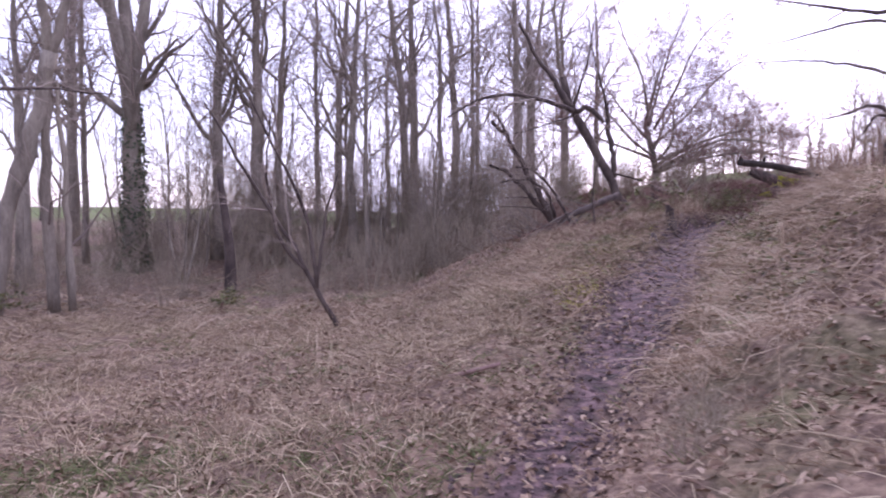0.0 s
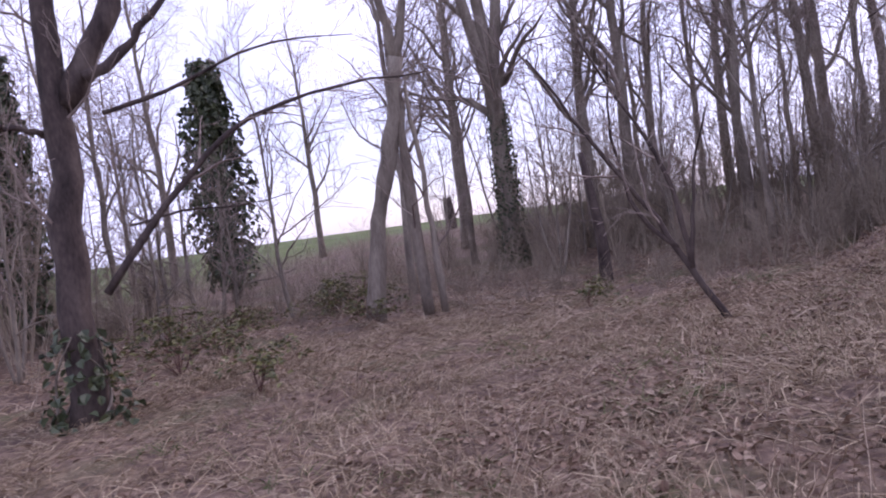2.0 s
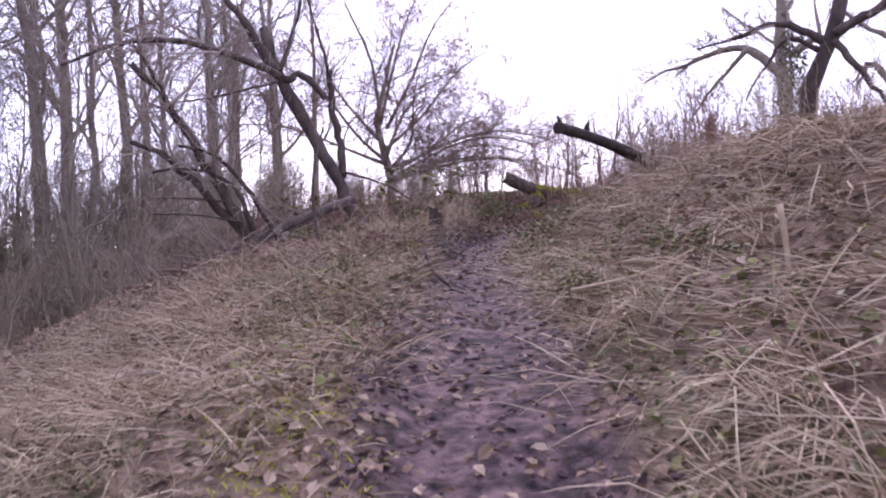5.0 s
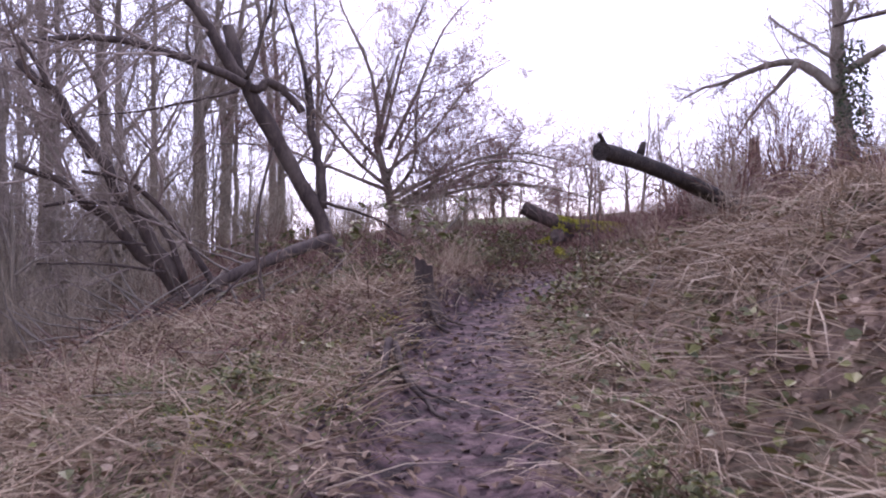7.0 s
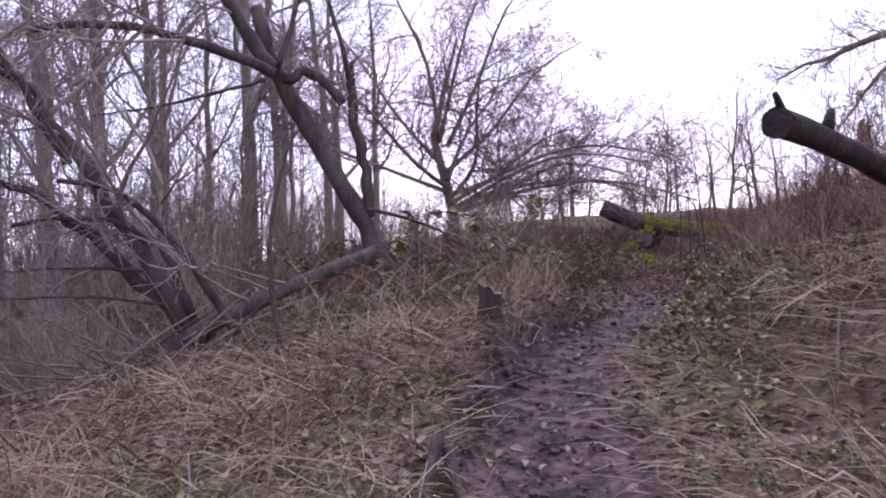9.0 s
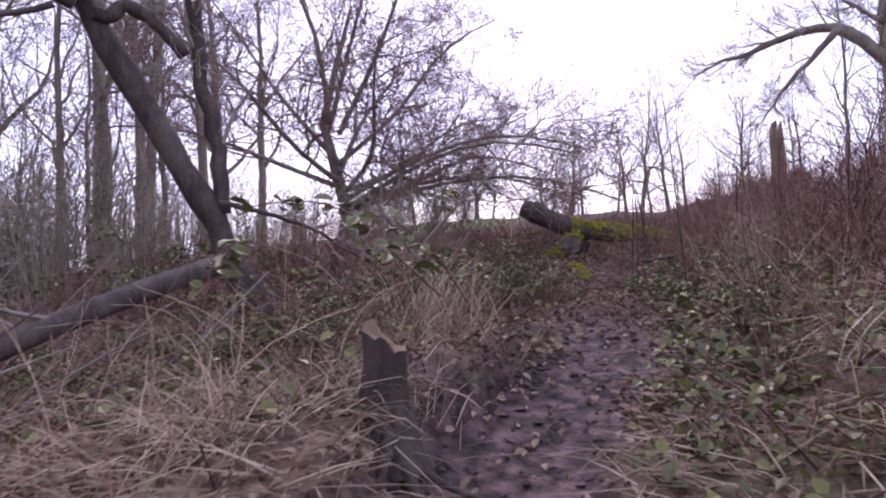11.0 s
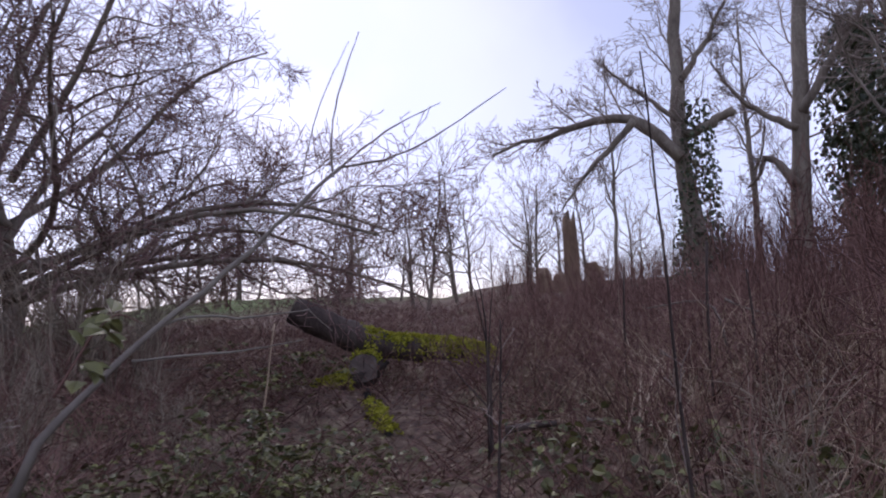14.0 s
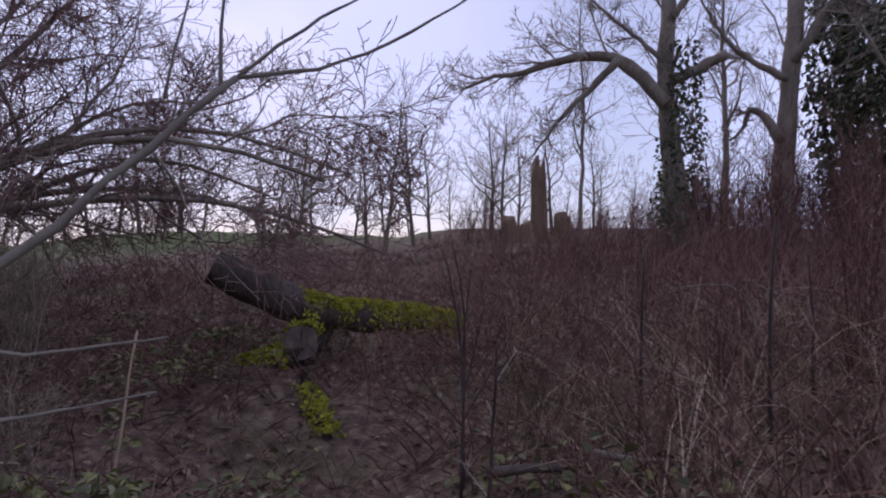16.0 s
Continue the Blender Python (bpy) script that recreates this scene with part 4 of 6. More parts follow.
def stump(x, y, tall, girth, seed, label, mat=DARK_BARK, lean=(0, 0), slant=0.6):
    """A broken stump: flared foot, ridged bark, a slanting splintered top of bare wood."""
    r = np.random.default_rng(seed)
    ob = thing("stump", on_ground(x, y, 0.08), label, "stump")
    n, k = 10, 18
    u = np.linspace(0, 1, n)
    a = np.arange(k) * 2 * math.pi / k
    ridge = 1 + 0.07 * np.sin(5 * a + seed) + 0.05 * r.normal(size=k)
    rad = girth * (0.8 + 1.0 * (1 - u) ** 2.2)[:, None] * ridge[None] * (1 + 0.03 * r.normal(size=(n, k)))
    top = tall * (1 - 0.06 * r.random(k)) + slant * girth * (np.cos(a - 2.6) - 1.0)
    v = np.stack([lean[0] * u[:, None] + rad * np.cos(a), lean[1] * u[:, None] + rad * np.sin(a), u[:, None] * top[None]], 2)
    i, j = np.meshgrid(np.arange(n - 1), np.arange(k), indexing="ij")
    b = Bag()
    b.add(v, np.stack([i * k + j, i * k + (j + 1) % k, (i + 1) * k + (j + 1) % k, (i + 1) * k + j], -1).reshape(-1, 4))
    part("bark", b, mat, ob)
    c = Bag()
    mid = np.array([lean[0], lean[1], 0.0])
    inner = mid + (v[-1] - mid) * np.array([0.5, 0.5, 1.0]) - [0, 0, 0.012] * np.ones((k, 1)) + np.array([0, 0, 0.35 * girth]) * r.normal(size=(k, 1)) * 0.4
    centre = inner.mean(0)
    c.add(np.concatenate([v[-1], inner, [centre]]), [(q, (q + 1) % k, k + (q + 1) % k, k + q) for q in range(k)])
    c.f += [[k + q, k + (q + 1) % k, 2 * k] for q in range(k)]
    part("cut_face", c, SNAG, ob, "pale splintered broken top", smooth=False)
    return ob


def roots_of(ob, foot, arms, seed):
    """Bare roots that run down from a stump over the lip of the path."""
    r = np.random.default_rng(seed)
    for dx, dy, girth in arms:
        line = []
        for u in np.linspace(0, 1, 6):
            px, py = foot[0] + dx * u + 0.03 * r.normal(), foot[1] + dy * u + 0.03 * r.normal()
            line.append((px, py, on_ground(px, py)[2] + 0.16 * (1 - u) ** 2 + 0.01))
        b = Bag()
        b.tubes(resample(line, 12) - np.array(ob.location), np.linspace(girth, girth * 0.3, 12), 7)
        part("root", b, DARK_BARK, ob)


by_path = stump(5.08, 15.0, 1.78 - on_ground(5.08, 15.0)[2], 0.1, 3, "broken stump with a pale splintered top beside the path", lean=(-0.02, -0.04))
roots_of(by_path, (5.08, 15.0), ((-0.3, -0.6, 0.035), (0.35, -0.2, 0.03), (0.05, -0.5, 0.04), (-0.5, -0.1, 0.03)), 31)
low = stump(4.09, 13.0, 1.08 - on_ground(4.09, 13.0)[2], 0.075, 4, "low rotten stump at the path's edge")
roots_of(low, (4.09, 13.0), ((0.15, -0.7, 0.03), (0.3, -0.3, 0.025), (-0.35, -0.5, 0.03)), 32)
stump(6.4, 20.2, 0.5, 0.12, 6, "dark broken stump among dead stalks")


def snag(x, y, tall, wide, seed, label, mat=SNAG):
    """A broken trunk, splintered at the top."""
    r = np.random.default_rng(seed)
    ob = thing("snag", on_ground(x, y, 0.2), label, "dead tree")
    b = Bag()
    s = 16
    n = 9
    u = np.linspace(0, 1, n)
    b.tubes(np.stack([0.06 * np.sin(4 * u), 0 * u, u * tall], 1), wide * (1.25 - 0.4 * u), s, cap=False)
    v = b.v[0].reshape(n, s, 3)
    v *= 1 + np.array([0.09, 0.09, 0])[None, None] * r.normal(size=(1, s, 1))
    cutoff = 0.78 + 0.22 * np.abs(np.sin(np.arange(s) * 0.8 + seed)) * r.random(s)
    v[:, :, 2] *= cutoff[None]
    b.v[0] = v.reshape(-1, 3)
    b.f.append([(n - 1) * s + k for k in range(s)])
    part("trunk", b, mat, ob)
    return ob


snag(21.75, 26.3, 2.7, 0.2, 1, "tall splintered pale broken trunk")
snag(20.6, 26.4, 0.9, 0.22, 2, "low splintered stump of a broken trunk")
snag(8.42, 12.84, 0.75, 0.12, 3, "short dark broken stump on the bank")

# broken trunks far off before the field
for x, y, tall, wide, seed in ((-24.0, 40.5, 2.6, 0.34, 11),):
    tagged(snag(x, y, tall, wide, seed, "dark broken-off dead trunk before the field", DARK_BARK), "dark broken-off dead trunk before the field", "dead tree")

# ---- shrubs ----
sh1 = place(shrub(51, 2.2), -4.0, 21.0)
sh2 = place(shrub(52, 1.7, 11, 0.8), -2.2, 20.0)
sh3 = place(shrub(53, 2.8, 8, 0.55), -7.0, 23.0)
rs = np.random.default_rng(54)
for k in range(64):
    x = rs.uniform(-13, 3.0)
    y = 20.5 + rs.random() * 10 + 0.1 * abs(x + 4)
    again((sh1, sh2, sh3)[k % 3], x, y, rs.random() * 6.28, 0.35 + 0.09 * (y - 20) + 0.4 * rs.random())
for k in range(22):
    again((sh1, sh2, sh3)[k % 3], rs.uniform(-30, -11), rs.uniform(14, 27), rs.random() * 6.28, 0.5 + 0.4 * rs.random())
for k in range(30):
    again((sh1, sh3, sh2)[k % 3], -10.5 + 14.5 * (k + rs.random()) / 30, rs.uniform(25.5, 32), rs.random() * 6.28, 1.35 + 0.6 * rs.random())
for k in range(18):
    x, y = rs.uniform(2.5, 8.6), rs.uniform(19.3, 26)
    again((sh2, sh1)[k % 2], x, y, rs.random() * 6.28, 0.26 + 0.18 * rs.random())
# dense twiggy thicket behind the leaning stems
for x, y, size in ((1.2, 20.5, 1.3), (2.2, 21.8, 1.4), (0.2, 22.0, 1.2), (3.0, 23.6, 1.3), (-1.0, 23.0, 1.2), (2.6, 19.6, 0.9), (1.4, 18.6, 0.8), (4.2, 22.6, 0.9), (5.0, 25.0, 1.0)):
    again(sh2, x, y, rs.random() * 6.28, size)

sh4 = place(shrub(55, 2.2, 9, 0.6, STALK, "leafless dark reddish shrub in the brush"), 16.0, 19.2, 0.4, 0.6)
sh5 = place(shrub(56, 1.7, 11, 0.8, STALK, "leafless dark reddish shrub in the brush"), 14.6, 20.8, 1.4, 0.6)
hedge = place(young_tree(61, 4.8, 1, 0.1, 0.07, 14, 4, 4, "hedge_tree", "small leafless hedgerow tree with a spreading fine crown", "hedgerow trees", (0.18, 0.98), (0.34, 0.6), 0.006), 22.0, 31.0)
for k in range(15):
    a = rs.uniform(0.3, 1.02)
    r = rs.uniform(18.5, 29) + 3.0 * math.sin(5 * a)
    again(hedge, 7 + r * math.sin(a), 16.4 + r * math.cos(a), rs.random() * 6.28, 0.55 + 0.5 * rs.random())
for k in range(18):
    a = rs.uniform(-0.3, 1.1)
    r = rs.uniform(29, 40)
    again(hedge, 7 + r * math.sin(a), 16.4 + r * math.cos(a), rs.random() * 6.28, 0.8 + 0.5 * rs.random())
rh = np.random.default_rng(63)
for k in range(34):
    a, r = -0.55 + 1.75 * (k + rh.random()) / 34, rh.uniform(44, 62)
    again(hedge, 7 + r * math.sin(a), 16.4 + r * math.cos(a), rh.random() * 6.28, 0.9 + 0.7 * rh.random())
for k in range(11):
    again(hedge, rs.uniform(-23, -12.5), rs.uniform(6, 15), rs.random() * 6.28, 0.6 + 0.5 * rs.random())
for k in range(30):
    x, y = rs.uniform(10.5, 21), rs.uniform(17, 28)
    d = float(path_frame(np.array([x]), np.array([y]))[0][0])
    if d > 1.5:
        again((sh5, sh4)[k % 2], x, y, rs.random() * 6.28, 0.32 + 0.3 * rs.random())
for k in range(14):
    again((sh1, sh3)[k % 2], rs.uniform(-25, -12.5), rs.uniform(3.5, 12), rs.random() * 6.28, 0.9 + 0.6 * rs.random())
for x, y, size in ((7.2, 13.0, 0.5), (8.0, 13.9, 0.6), (8.8, 14.8, 0.6), (9.4, 15.4, 0.7), (8.9, 16.4, 0.5), (10.4, 15.0, 0.7), (7.6, 11.6, 0.5), (8.8, 12.2, 0.6)):
    again((sh1, sh2)[int(rs.random() * 2)], x, y, rs.random() * 6.28, size)
again(sh2, 1.8, 4.4, 1.0, 0.3)
again(sh1, 1.5, 4.0, 2.0, 0.25)
for k in range(14):
    a = rs.uniform(-0.25, 1.15)
    r = rs.uniform(17, 27)
    again((sh4, sh4, sh5)[k % 3], 7 + r * math.sin(a), 16.4 + r * math.cos(a), rs.random() * 6.28, 0.55 + 0.35 * rs.random())
# bare brush on the bank's top and round the far oak
for x, y, size in ((8.4, 14.2, 0.7), (9.2, 15.8, 0.8), (9.6, 14.4, 0.9), (10.5, 16.0, 0.9), (18.5, 20.5, 1.1), (20.0, 20.0, 1.2), (22.5, 20.5, 1.3), (24.5, 19.5, 1.4), (16.5, 18.0, 0.9), (19.0, 17.0, 1.2), (22.0, 17.0, 1.4), (25.0, 23.0, 1.1)):
    again(sh4, x, y, rs.random() * 6.28, size)

# pale forked sapling that hangs over the view at the end
limb_tree("sapling", "pale slender leaning sapling with long whippy stems", [
    ([(6.66, 18.46, 2.01), (6.87, 18.43, 2.26), (7.09, 18.37, 2.51), (7.31, 18.30, 2.71), (7.50, 18.22, 2.89), (7.69, 18.12, 3.13), (7.88, 18.01, 3.34)], 0.017, 0.009, 0),
    ([(7.88, 18.01, 3.34), (8.07, 17.88, 3.38), (8.22, 17.75, 3.48), (8.35, 17.63, 3.60), (8.50, 17.47, 3.75)], 0.0065, 0.002, 0),
    ([(7.88, 18.01, 3.34), (7.97, 17.95, 3.44), (8.09, 17.86, 3.56), (8.27, 17.71, 3.68)], 0.006, 0.002, 0),
    ([(7.85, 18.03, 3.29), (7.84, 18.04, 3.50), (7.87, 18.02, 3.73), (7.95, 17.96, 4.04)], 0.0055, 0.002, 0),
    ([(7.75, 18.15, 3.28), (7.78, 18.13, 3.49), (7.84, 18.10, 3.74), (7.94, 18.03, 4.01)], 0.004, 0.0015, 0),
    ([(7.14, 18.36, 2.56), (7.29, 18.31, 2.63), (7.48, 18.23, 2.61), (7.76, 18.09, 2.65)], 0.008, 0.003, 0),
    ([(7.07, 18.38, 2.43), (7.31, 18.30, 2.45), (7.54, 18.20, 2.47), (7.74, 18.10, 2.51)], 0.007, 0.003, 0)], PALE_BARK, TWIG, 28)

# ---- ground cover ----
def spots(rng, n, x0, x1, y0, y1, keep):
    """Random places in a box, kept where keep(side, gone, x, y) says so, with their height."""
    x, y = rng.uniform(x0, x1, n), rng.uniform(y0, y1, n)
    d, _, s = path_frame(x, y)
    k = keep(d, s, x, y) > rng.random(n)
    return x[k], y[k], height(x[k], y[k]), d[k], s[k]


def patchy(x, y, f=0.55, p=0.0):
    return 0.5 + 0.5 * np.clip(wobble(x * f + p, y * f - p), -1, 1)


def tufts(rng, centres, blades, long, width, flat, mat, name, label, category):
    """Tufts of bent blades, each with a lean of its own."""
    x, y, z, d, s = centres
    n = len(x)
    lean = rng.random(n) * 6.283
    i = np.repeat(np.arange(n), blades)
    m = len(i)
    base = np.stack([x[i], y[i], z[i]], 1)
    base[:, :2] += rng.normal(size=(m, 2)) * 0.09
    base[:, 2] = height(base[:, 0], base[:, 1]) - 0.01
    a = lean[i] + rng.normal(size=m) * 1.3
    up = flat[0] + (flat[1] - flat[0]) * rng.random(m)
    way = np.stack([np.cos(a), np.sin(a), up], 1)
    way /= np.linalg.norm(way, axis=1, keepdims=True)
    L = long[0] + (long[1] - long[0]) * rng.random(m) ** 1.5
    bend = np.stack([np.cos(a) * 0.25, np.sin(a) * 0.25, -0.35 * rng.random(m)], 1) * L[:, None]
    b = Bag()
    b.strips(base, way, L, width[0] + (width[1] - width[0]) * rng.random(m), bend, rng)
    ob = new(name, b.mesh(name, mat, False))
    return tagged(ob, label, category, kind="stuff")


rg = np.random.default_rng(71)
off = lambda d, s: smooth01(trod(s) - 0.02, trod(s) + 0.22, np.abs(d))
tufts(rg, spots(rg, 23000, -9, 7.5, 1.5, 15.5, lambda d, s, x, y: off(d, s) * (0.25 + 0.75 * patchy(x, y)) * np.where(d < 0, 0.95, 0.5)), 7, (0.1, 0.4), (0.004, 0.010), (0.0, 0.6), BROWN_GRASS,
      "dry_grass", "matted straw-coloured dead grass on the slope", "grass")
tufts(rg, spots(rg, 5200, -16, -1, 4, 24, lambda d, s, x, y: (d < -3) * smooth01(9, 12, np.hypot(x, y)) * (0.2 + 0.8 * patchy(x, y, 0.4, 2))), 6, (0.2, 0.5), (0.009, 0.018), (0.15, 0.9), STRAW,
      "dry_grass", "dead grass in the hollow below the wood", "grass")
tufts(rg, spots(rg, 3200, -6, 8, 1.5, 19, lambda d, s, x, y: off(d, s) * np.clip(patchy(x, y, 0.8, 5) * 2 - 1.05, 0, 1)), 9, (0.10, 0.26), (0.005, 0.011), (0.5, 1.6), GRASS,
      "green_grass", "scattered tufts of short green grass", "grass")
tufts(rg, spots(rg, 12500, 1.5, 22, 13.5, 30, lambda d, s, x, y: np.maximum(smooth01(0.4, 0.8, np.abs(d)), smooth01(27.8, 28.6, s)) * (0.3 + 0.7 * patchy(x, y, 0.5, 8)) * np.where(y > 24, 0.6, 1.0)), 6, (0.15, 0.6), (0.005, 0.013), (0.2, 1.5), STALK,
      "dead_grass", "brown dead grass among the stalks", "grass")

# fallen leaves
b = Bag()
for n, box, size in ((42000, (-3.5, 7.0, 2.0, 17.5), (0.04, 0.085)), (14000, (-12, 12, 1, 26), (0.05, 0.10)), (15000, (3.5, 14, 15, 24), (0.04, 0.085))):
    x, y, z, d, s = spots(rg, n, *box, lambda d, s, x, y: (0.25 + 0.75 * patchy(x, y, 0.9, 3)) * np.where((np.abs(d) < trod(s)) & (s < 27.5), 0.4, 1.0))
    m = len(x)
    L = size[0] + (size[1] - size[0]) * rg.random(m)
    b.leaves(np.stack([x, y, z + 0.012 + 0.02 * rg.random(m)], 1), np.stack([rg.normal(size=m) * 0.45, rg.normal(size=m) * 0.45, np.ones(m)], 1), rg.normal(size=(m, 3)), L, L * 0.62, 0.18)
tagged(new("leaf_litter", b.mesh("leaf_litter", LITTER, False)), "brown fallen leaves strewn over ground and path", "leaves", kind="stuff")

# ivy and bramble leaves creeping over the ground beside the path
b = Bag()
x, y, z, d, s = spots(rg, 34000, 1.5, 10, 6.5, 20, lambda d, s, x, y: smooth01(trod(s), trod(s) + 0.25, np.abs(d)) * np.where(d > 0, np.where(s > 24.6, 0.75 * (d < 2.6), 0.42 * (d < 2.8) * np.clip(2 * patchy(x, y, 0.9, 6) - 0.5, 0, 1)), np.where(s > 24.0, 0.16, 0.06) * (d > -2.4) * (s > 15.5) * patchy(x, y, 0.8, 1)))
m = len(x)
L = 0.04 + 0.045 * rg.random(m)
lift = np.where(s > 24.3, 0.26, 0.1) * rg.random(m) ** 1.6
b.leaves(np.stack([x, y, z + 0.02 + lift], 1), np.stack([rg.normal(size=m) * 0.6, rg.normal(size=m) * 0.6, np.ones(m)], 1), rg.normal(size=(m, 3)), L, L * 0.85, 0.15)
tagged(new("creeping_ivy", b.mesh("creeping_ivy", BRAMBLE, False)), "green creeping bramble and ivy leaves beside the path", "ivy", kind="stuff")


def stalk_field(name, label, rng, where, tall, thick, mat, tilt=0.16, side=4):
    x, y, z, d, s = where
    m = len(x)
    T = tall[0] + (tall[1] - tall[0]) * rng.random(m)
    a = rng.normal(size=(m, 2)) * tilt
    u = np.linspace(0, 1, 5)
    P = np.stack([x[:, None] + a[:, :1] * u * T[:, None], y[:, None] + a[:, 1:] * u * T[:, None], z[:, None] - 0.03 + T[:, None] * u], 2)
    P[:, 1:, :2] += np.cumsum(rng.normal(size=(m, 4, 2)) * 0.018, axis=1)
    R = (thick[0] + (thick[1] - thick[0]) * rng.random((m, 1))) * (1 - 0.7 * u)[None]
    b = Bag()
    b.tubes(P, R, 3, cap=False)
    P2, R2 = grow(rng, P, R, side, (0.3, 1.0), (0.14, 0.34), (20, 55), 0.1, 0.15, 3, 0.7, 0.0, 0.0016)
    b.tubes(P2, R2, 3, cap=False)
    return tagged(new(name, b.mesh(name, mat, False)), label, "dead stalks", kind="stuff")


rk = np.random.default_rng(72)
clear = lambda d: smooth01(0.75, 1.15, np.abs(d))
stalk_field("dead_stalks", "dense reddish-brown dead stalks beside the path", rk,
            spots(rk, 5200, 5, 18, 13, 26, lambda d, s, x, y: clear(d) * (d > 0) * (s > 25.0 - 0.6 * np.clip(d - 1.2, 0, 3)) * (0.4 + 0.6 * patchy(x, y, 0.6, 4))), (0.3, 1.2), (0.003, 0.006), STALK, 0.36, 3)
stalk_field("dead_stalks", "thin brown dead stalks round the mossy log", rk,
            spots(rk, 5800, 2.5, 16, 16.4, 27, lambda d, s, x, y: np.where((s > 27.6), smooth01(0.9, 1.6, np.hypot(x - 6.9, y - 16.4)), 0.75 * clear(d)) * (0.25 + 0.75 * patchy(x, y, 0.6, 9)) * (np.hypot(x - 9.3, y - 20.2) > 1.3) * (np.hypot(x - 8.3, y - 18.6) > 1.2)), (0.25, 0.85), (0.0025, 0.005), STALK, 0.42, 3)
stalk_field("dead_stalks", "thin dead stalks on the slope and bank", rk,
            spots(rk, 1500, -3, 8, 4.0, 15.5, lambda d, s, x, y: smooth01(0.7, 1.1, np.abs(d)) * patchy(x, y, 0.7, 7)), (0.2, 0.7), (0.002, 0.0045), STRAW, 0.4, 2)
stalk_field("undergrowth", "brown leafless undergrowth filling the hollow before the wood", rk,
            spots(rk, 3900, -18, 3.2, 16.5, 34, lambda d, s, x, y: (d < -4) * (0.15 + 0.85 * smooth01(18.0, 25.0, y - 0.12 * x)) * np.clip(1.7 * patchy(x, y, 0.35, 3) - 0.4, 0.06, 1)), (0.35, 1.7), (0.005, 0.009), SCRUB, 0.5, 3)
stalk_field("undergrowth", "brown leafless undergrowth at the field's edge", rk,
            spots(rk, 2600, -30, -9.5, 4, 27, lambda d, s, x, y: (np.hypot(x + 8, y - 6.5) > 1.5) * (0.25 + 0.75 * patchy(x, y, 0.3, 6))), (0.4, 1.5), (0.005, 0.009), SCRUB, 0.45, 3)
stalk_field("undergrowth", "brown scrub before the far oaks and hedge", rk,
            spots(rk, 3700, 10, 30, 13, 34, lambda d, s, x, y: (d > 2.0) * (0.3 + 0.7 * patchy(x, y, 0.35, 5))), (0.3, 1.0), (0.004, 0.007), STALK, 0.45, 3)


def bramble(seed, size=1.0, stems=9, leafy=9, label="low bramble bush with green leaves and arching stems"):
    r = np.random.default_rng(seed)
    ob = thing("bramble_bush", (0, 0, 0), label, "bramble", "bramble bushes")
    stem, leaf = Bag(), Bag()
    a = r.random(stems) * 6.283
    u = np.linspace(0, 1, 9)
    reach = size * (0.5 + 0.6 * r.random(stems))
    tall = size * (0.35 + 0.4 * r.random(stems))
    P = np.stack([np.cos(a)[:, None] * reach[:, None] * u, np.sin(a)[:, None] * reach[:, None] * u, tall[:, None] * 4 * u * (1 - 0.8 * u) * 0.8], 2)
    P[:, 1:] += np.cumsum(r.normal(size=(stems, 8, 3)) * 0.02, axis=1)
    stem.tubes(P, np.linspace(0.0055, 0.002, 9)[None] * np.ones((stems, 1)), 4, cap=False)
    for k in range(stems):
        i = r.integers(2, 9, leafy)
        for t3 in (-0.9, 0.0, 0.9):
            turn = r.random(leafy) * 6.283
            along = np.stack([np.cos(turn + t3), np.sin(turn + t3), 0.15 * np.ones(leafy)], 1)
            at = P[k, i] + r.normal(size=(leafy, 3)) * 0.02 + np.stack([np.cos(turn), np.sin(turn), 0 * turn], 1) * 0.04
            L = 0.05 + 0.045 * r.random(leafy)
            leaf.leaves(at, np.stack([r.normal(size=leafy) * 0.4, r.normal(size=leafy) * 0.4, np.ones(leafy)], 1), along, L, L * 0.66, 0.2)
    part("woody_base", stem, STALK, ob)
    part("foliage", leaf, BRAMBLE, ob, "green toothed bramble leaves", smooth=False)
    return ob


br1 = place(bramble(81, 1.1, 12, 12), 5.0, 17.3, 0.3, 0.6, 0.02)
br2 = place(bramble(82, 0.8), 6.1, 17.3, 0.3, 1.0, 0.02)
rb = np.random.default_rng(83)
for x, y, size in ((5.6, 17.4, 0.7), (7.2, 18.6, 0.7), (8.0, 19.0, 0.7), (8.3, 16.9, 0.6), (7.6, 15.4, 0.6), (5.2, 12.2, 0.4),
                   (4.4, 10.4, 0.5), (4.6, 9.6, 0.5), (3.0, 12.6, 0.5), (-6.6, 7.9, 1.1), (-8.4, 6.7, 1.0), (-9.0, 8.5, 1.2), (9.4, 21.2, 0.7), (4.3, 20.1, 1.0), (5.9, 21.5, 1.0)):
    again((br1, br2)[int(rb.random() * 2)], x, y, rb.random() * 6.28, size, 0.02)

# ---- sticks ----
def stick(line, r0, r1, label, mat=PALE_BARK, name="stick", n=8):
    ob = thing(name, line[0], label, "stick")
    b = Bag()
    P = resample(line, n) - np.array(line[0])
    b.tubes(P, np.linspace(r0, r1, n), 6)
    part("stem", b, mat, ob)
    return ob


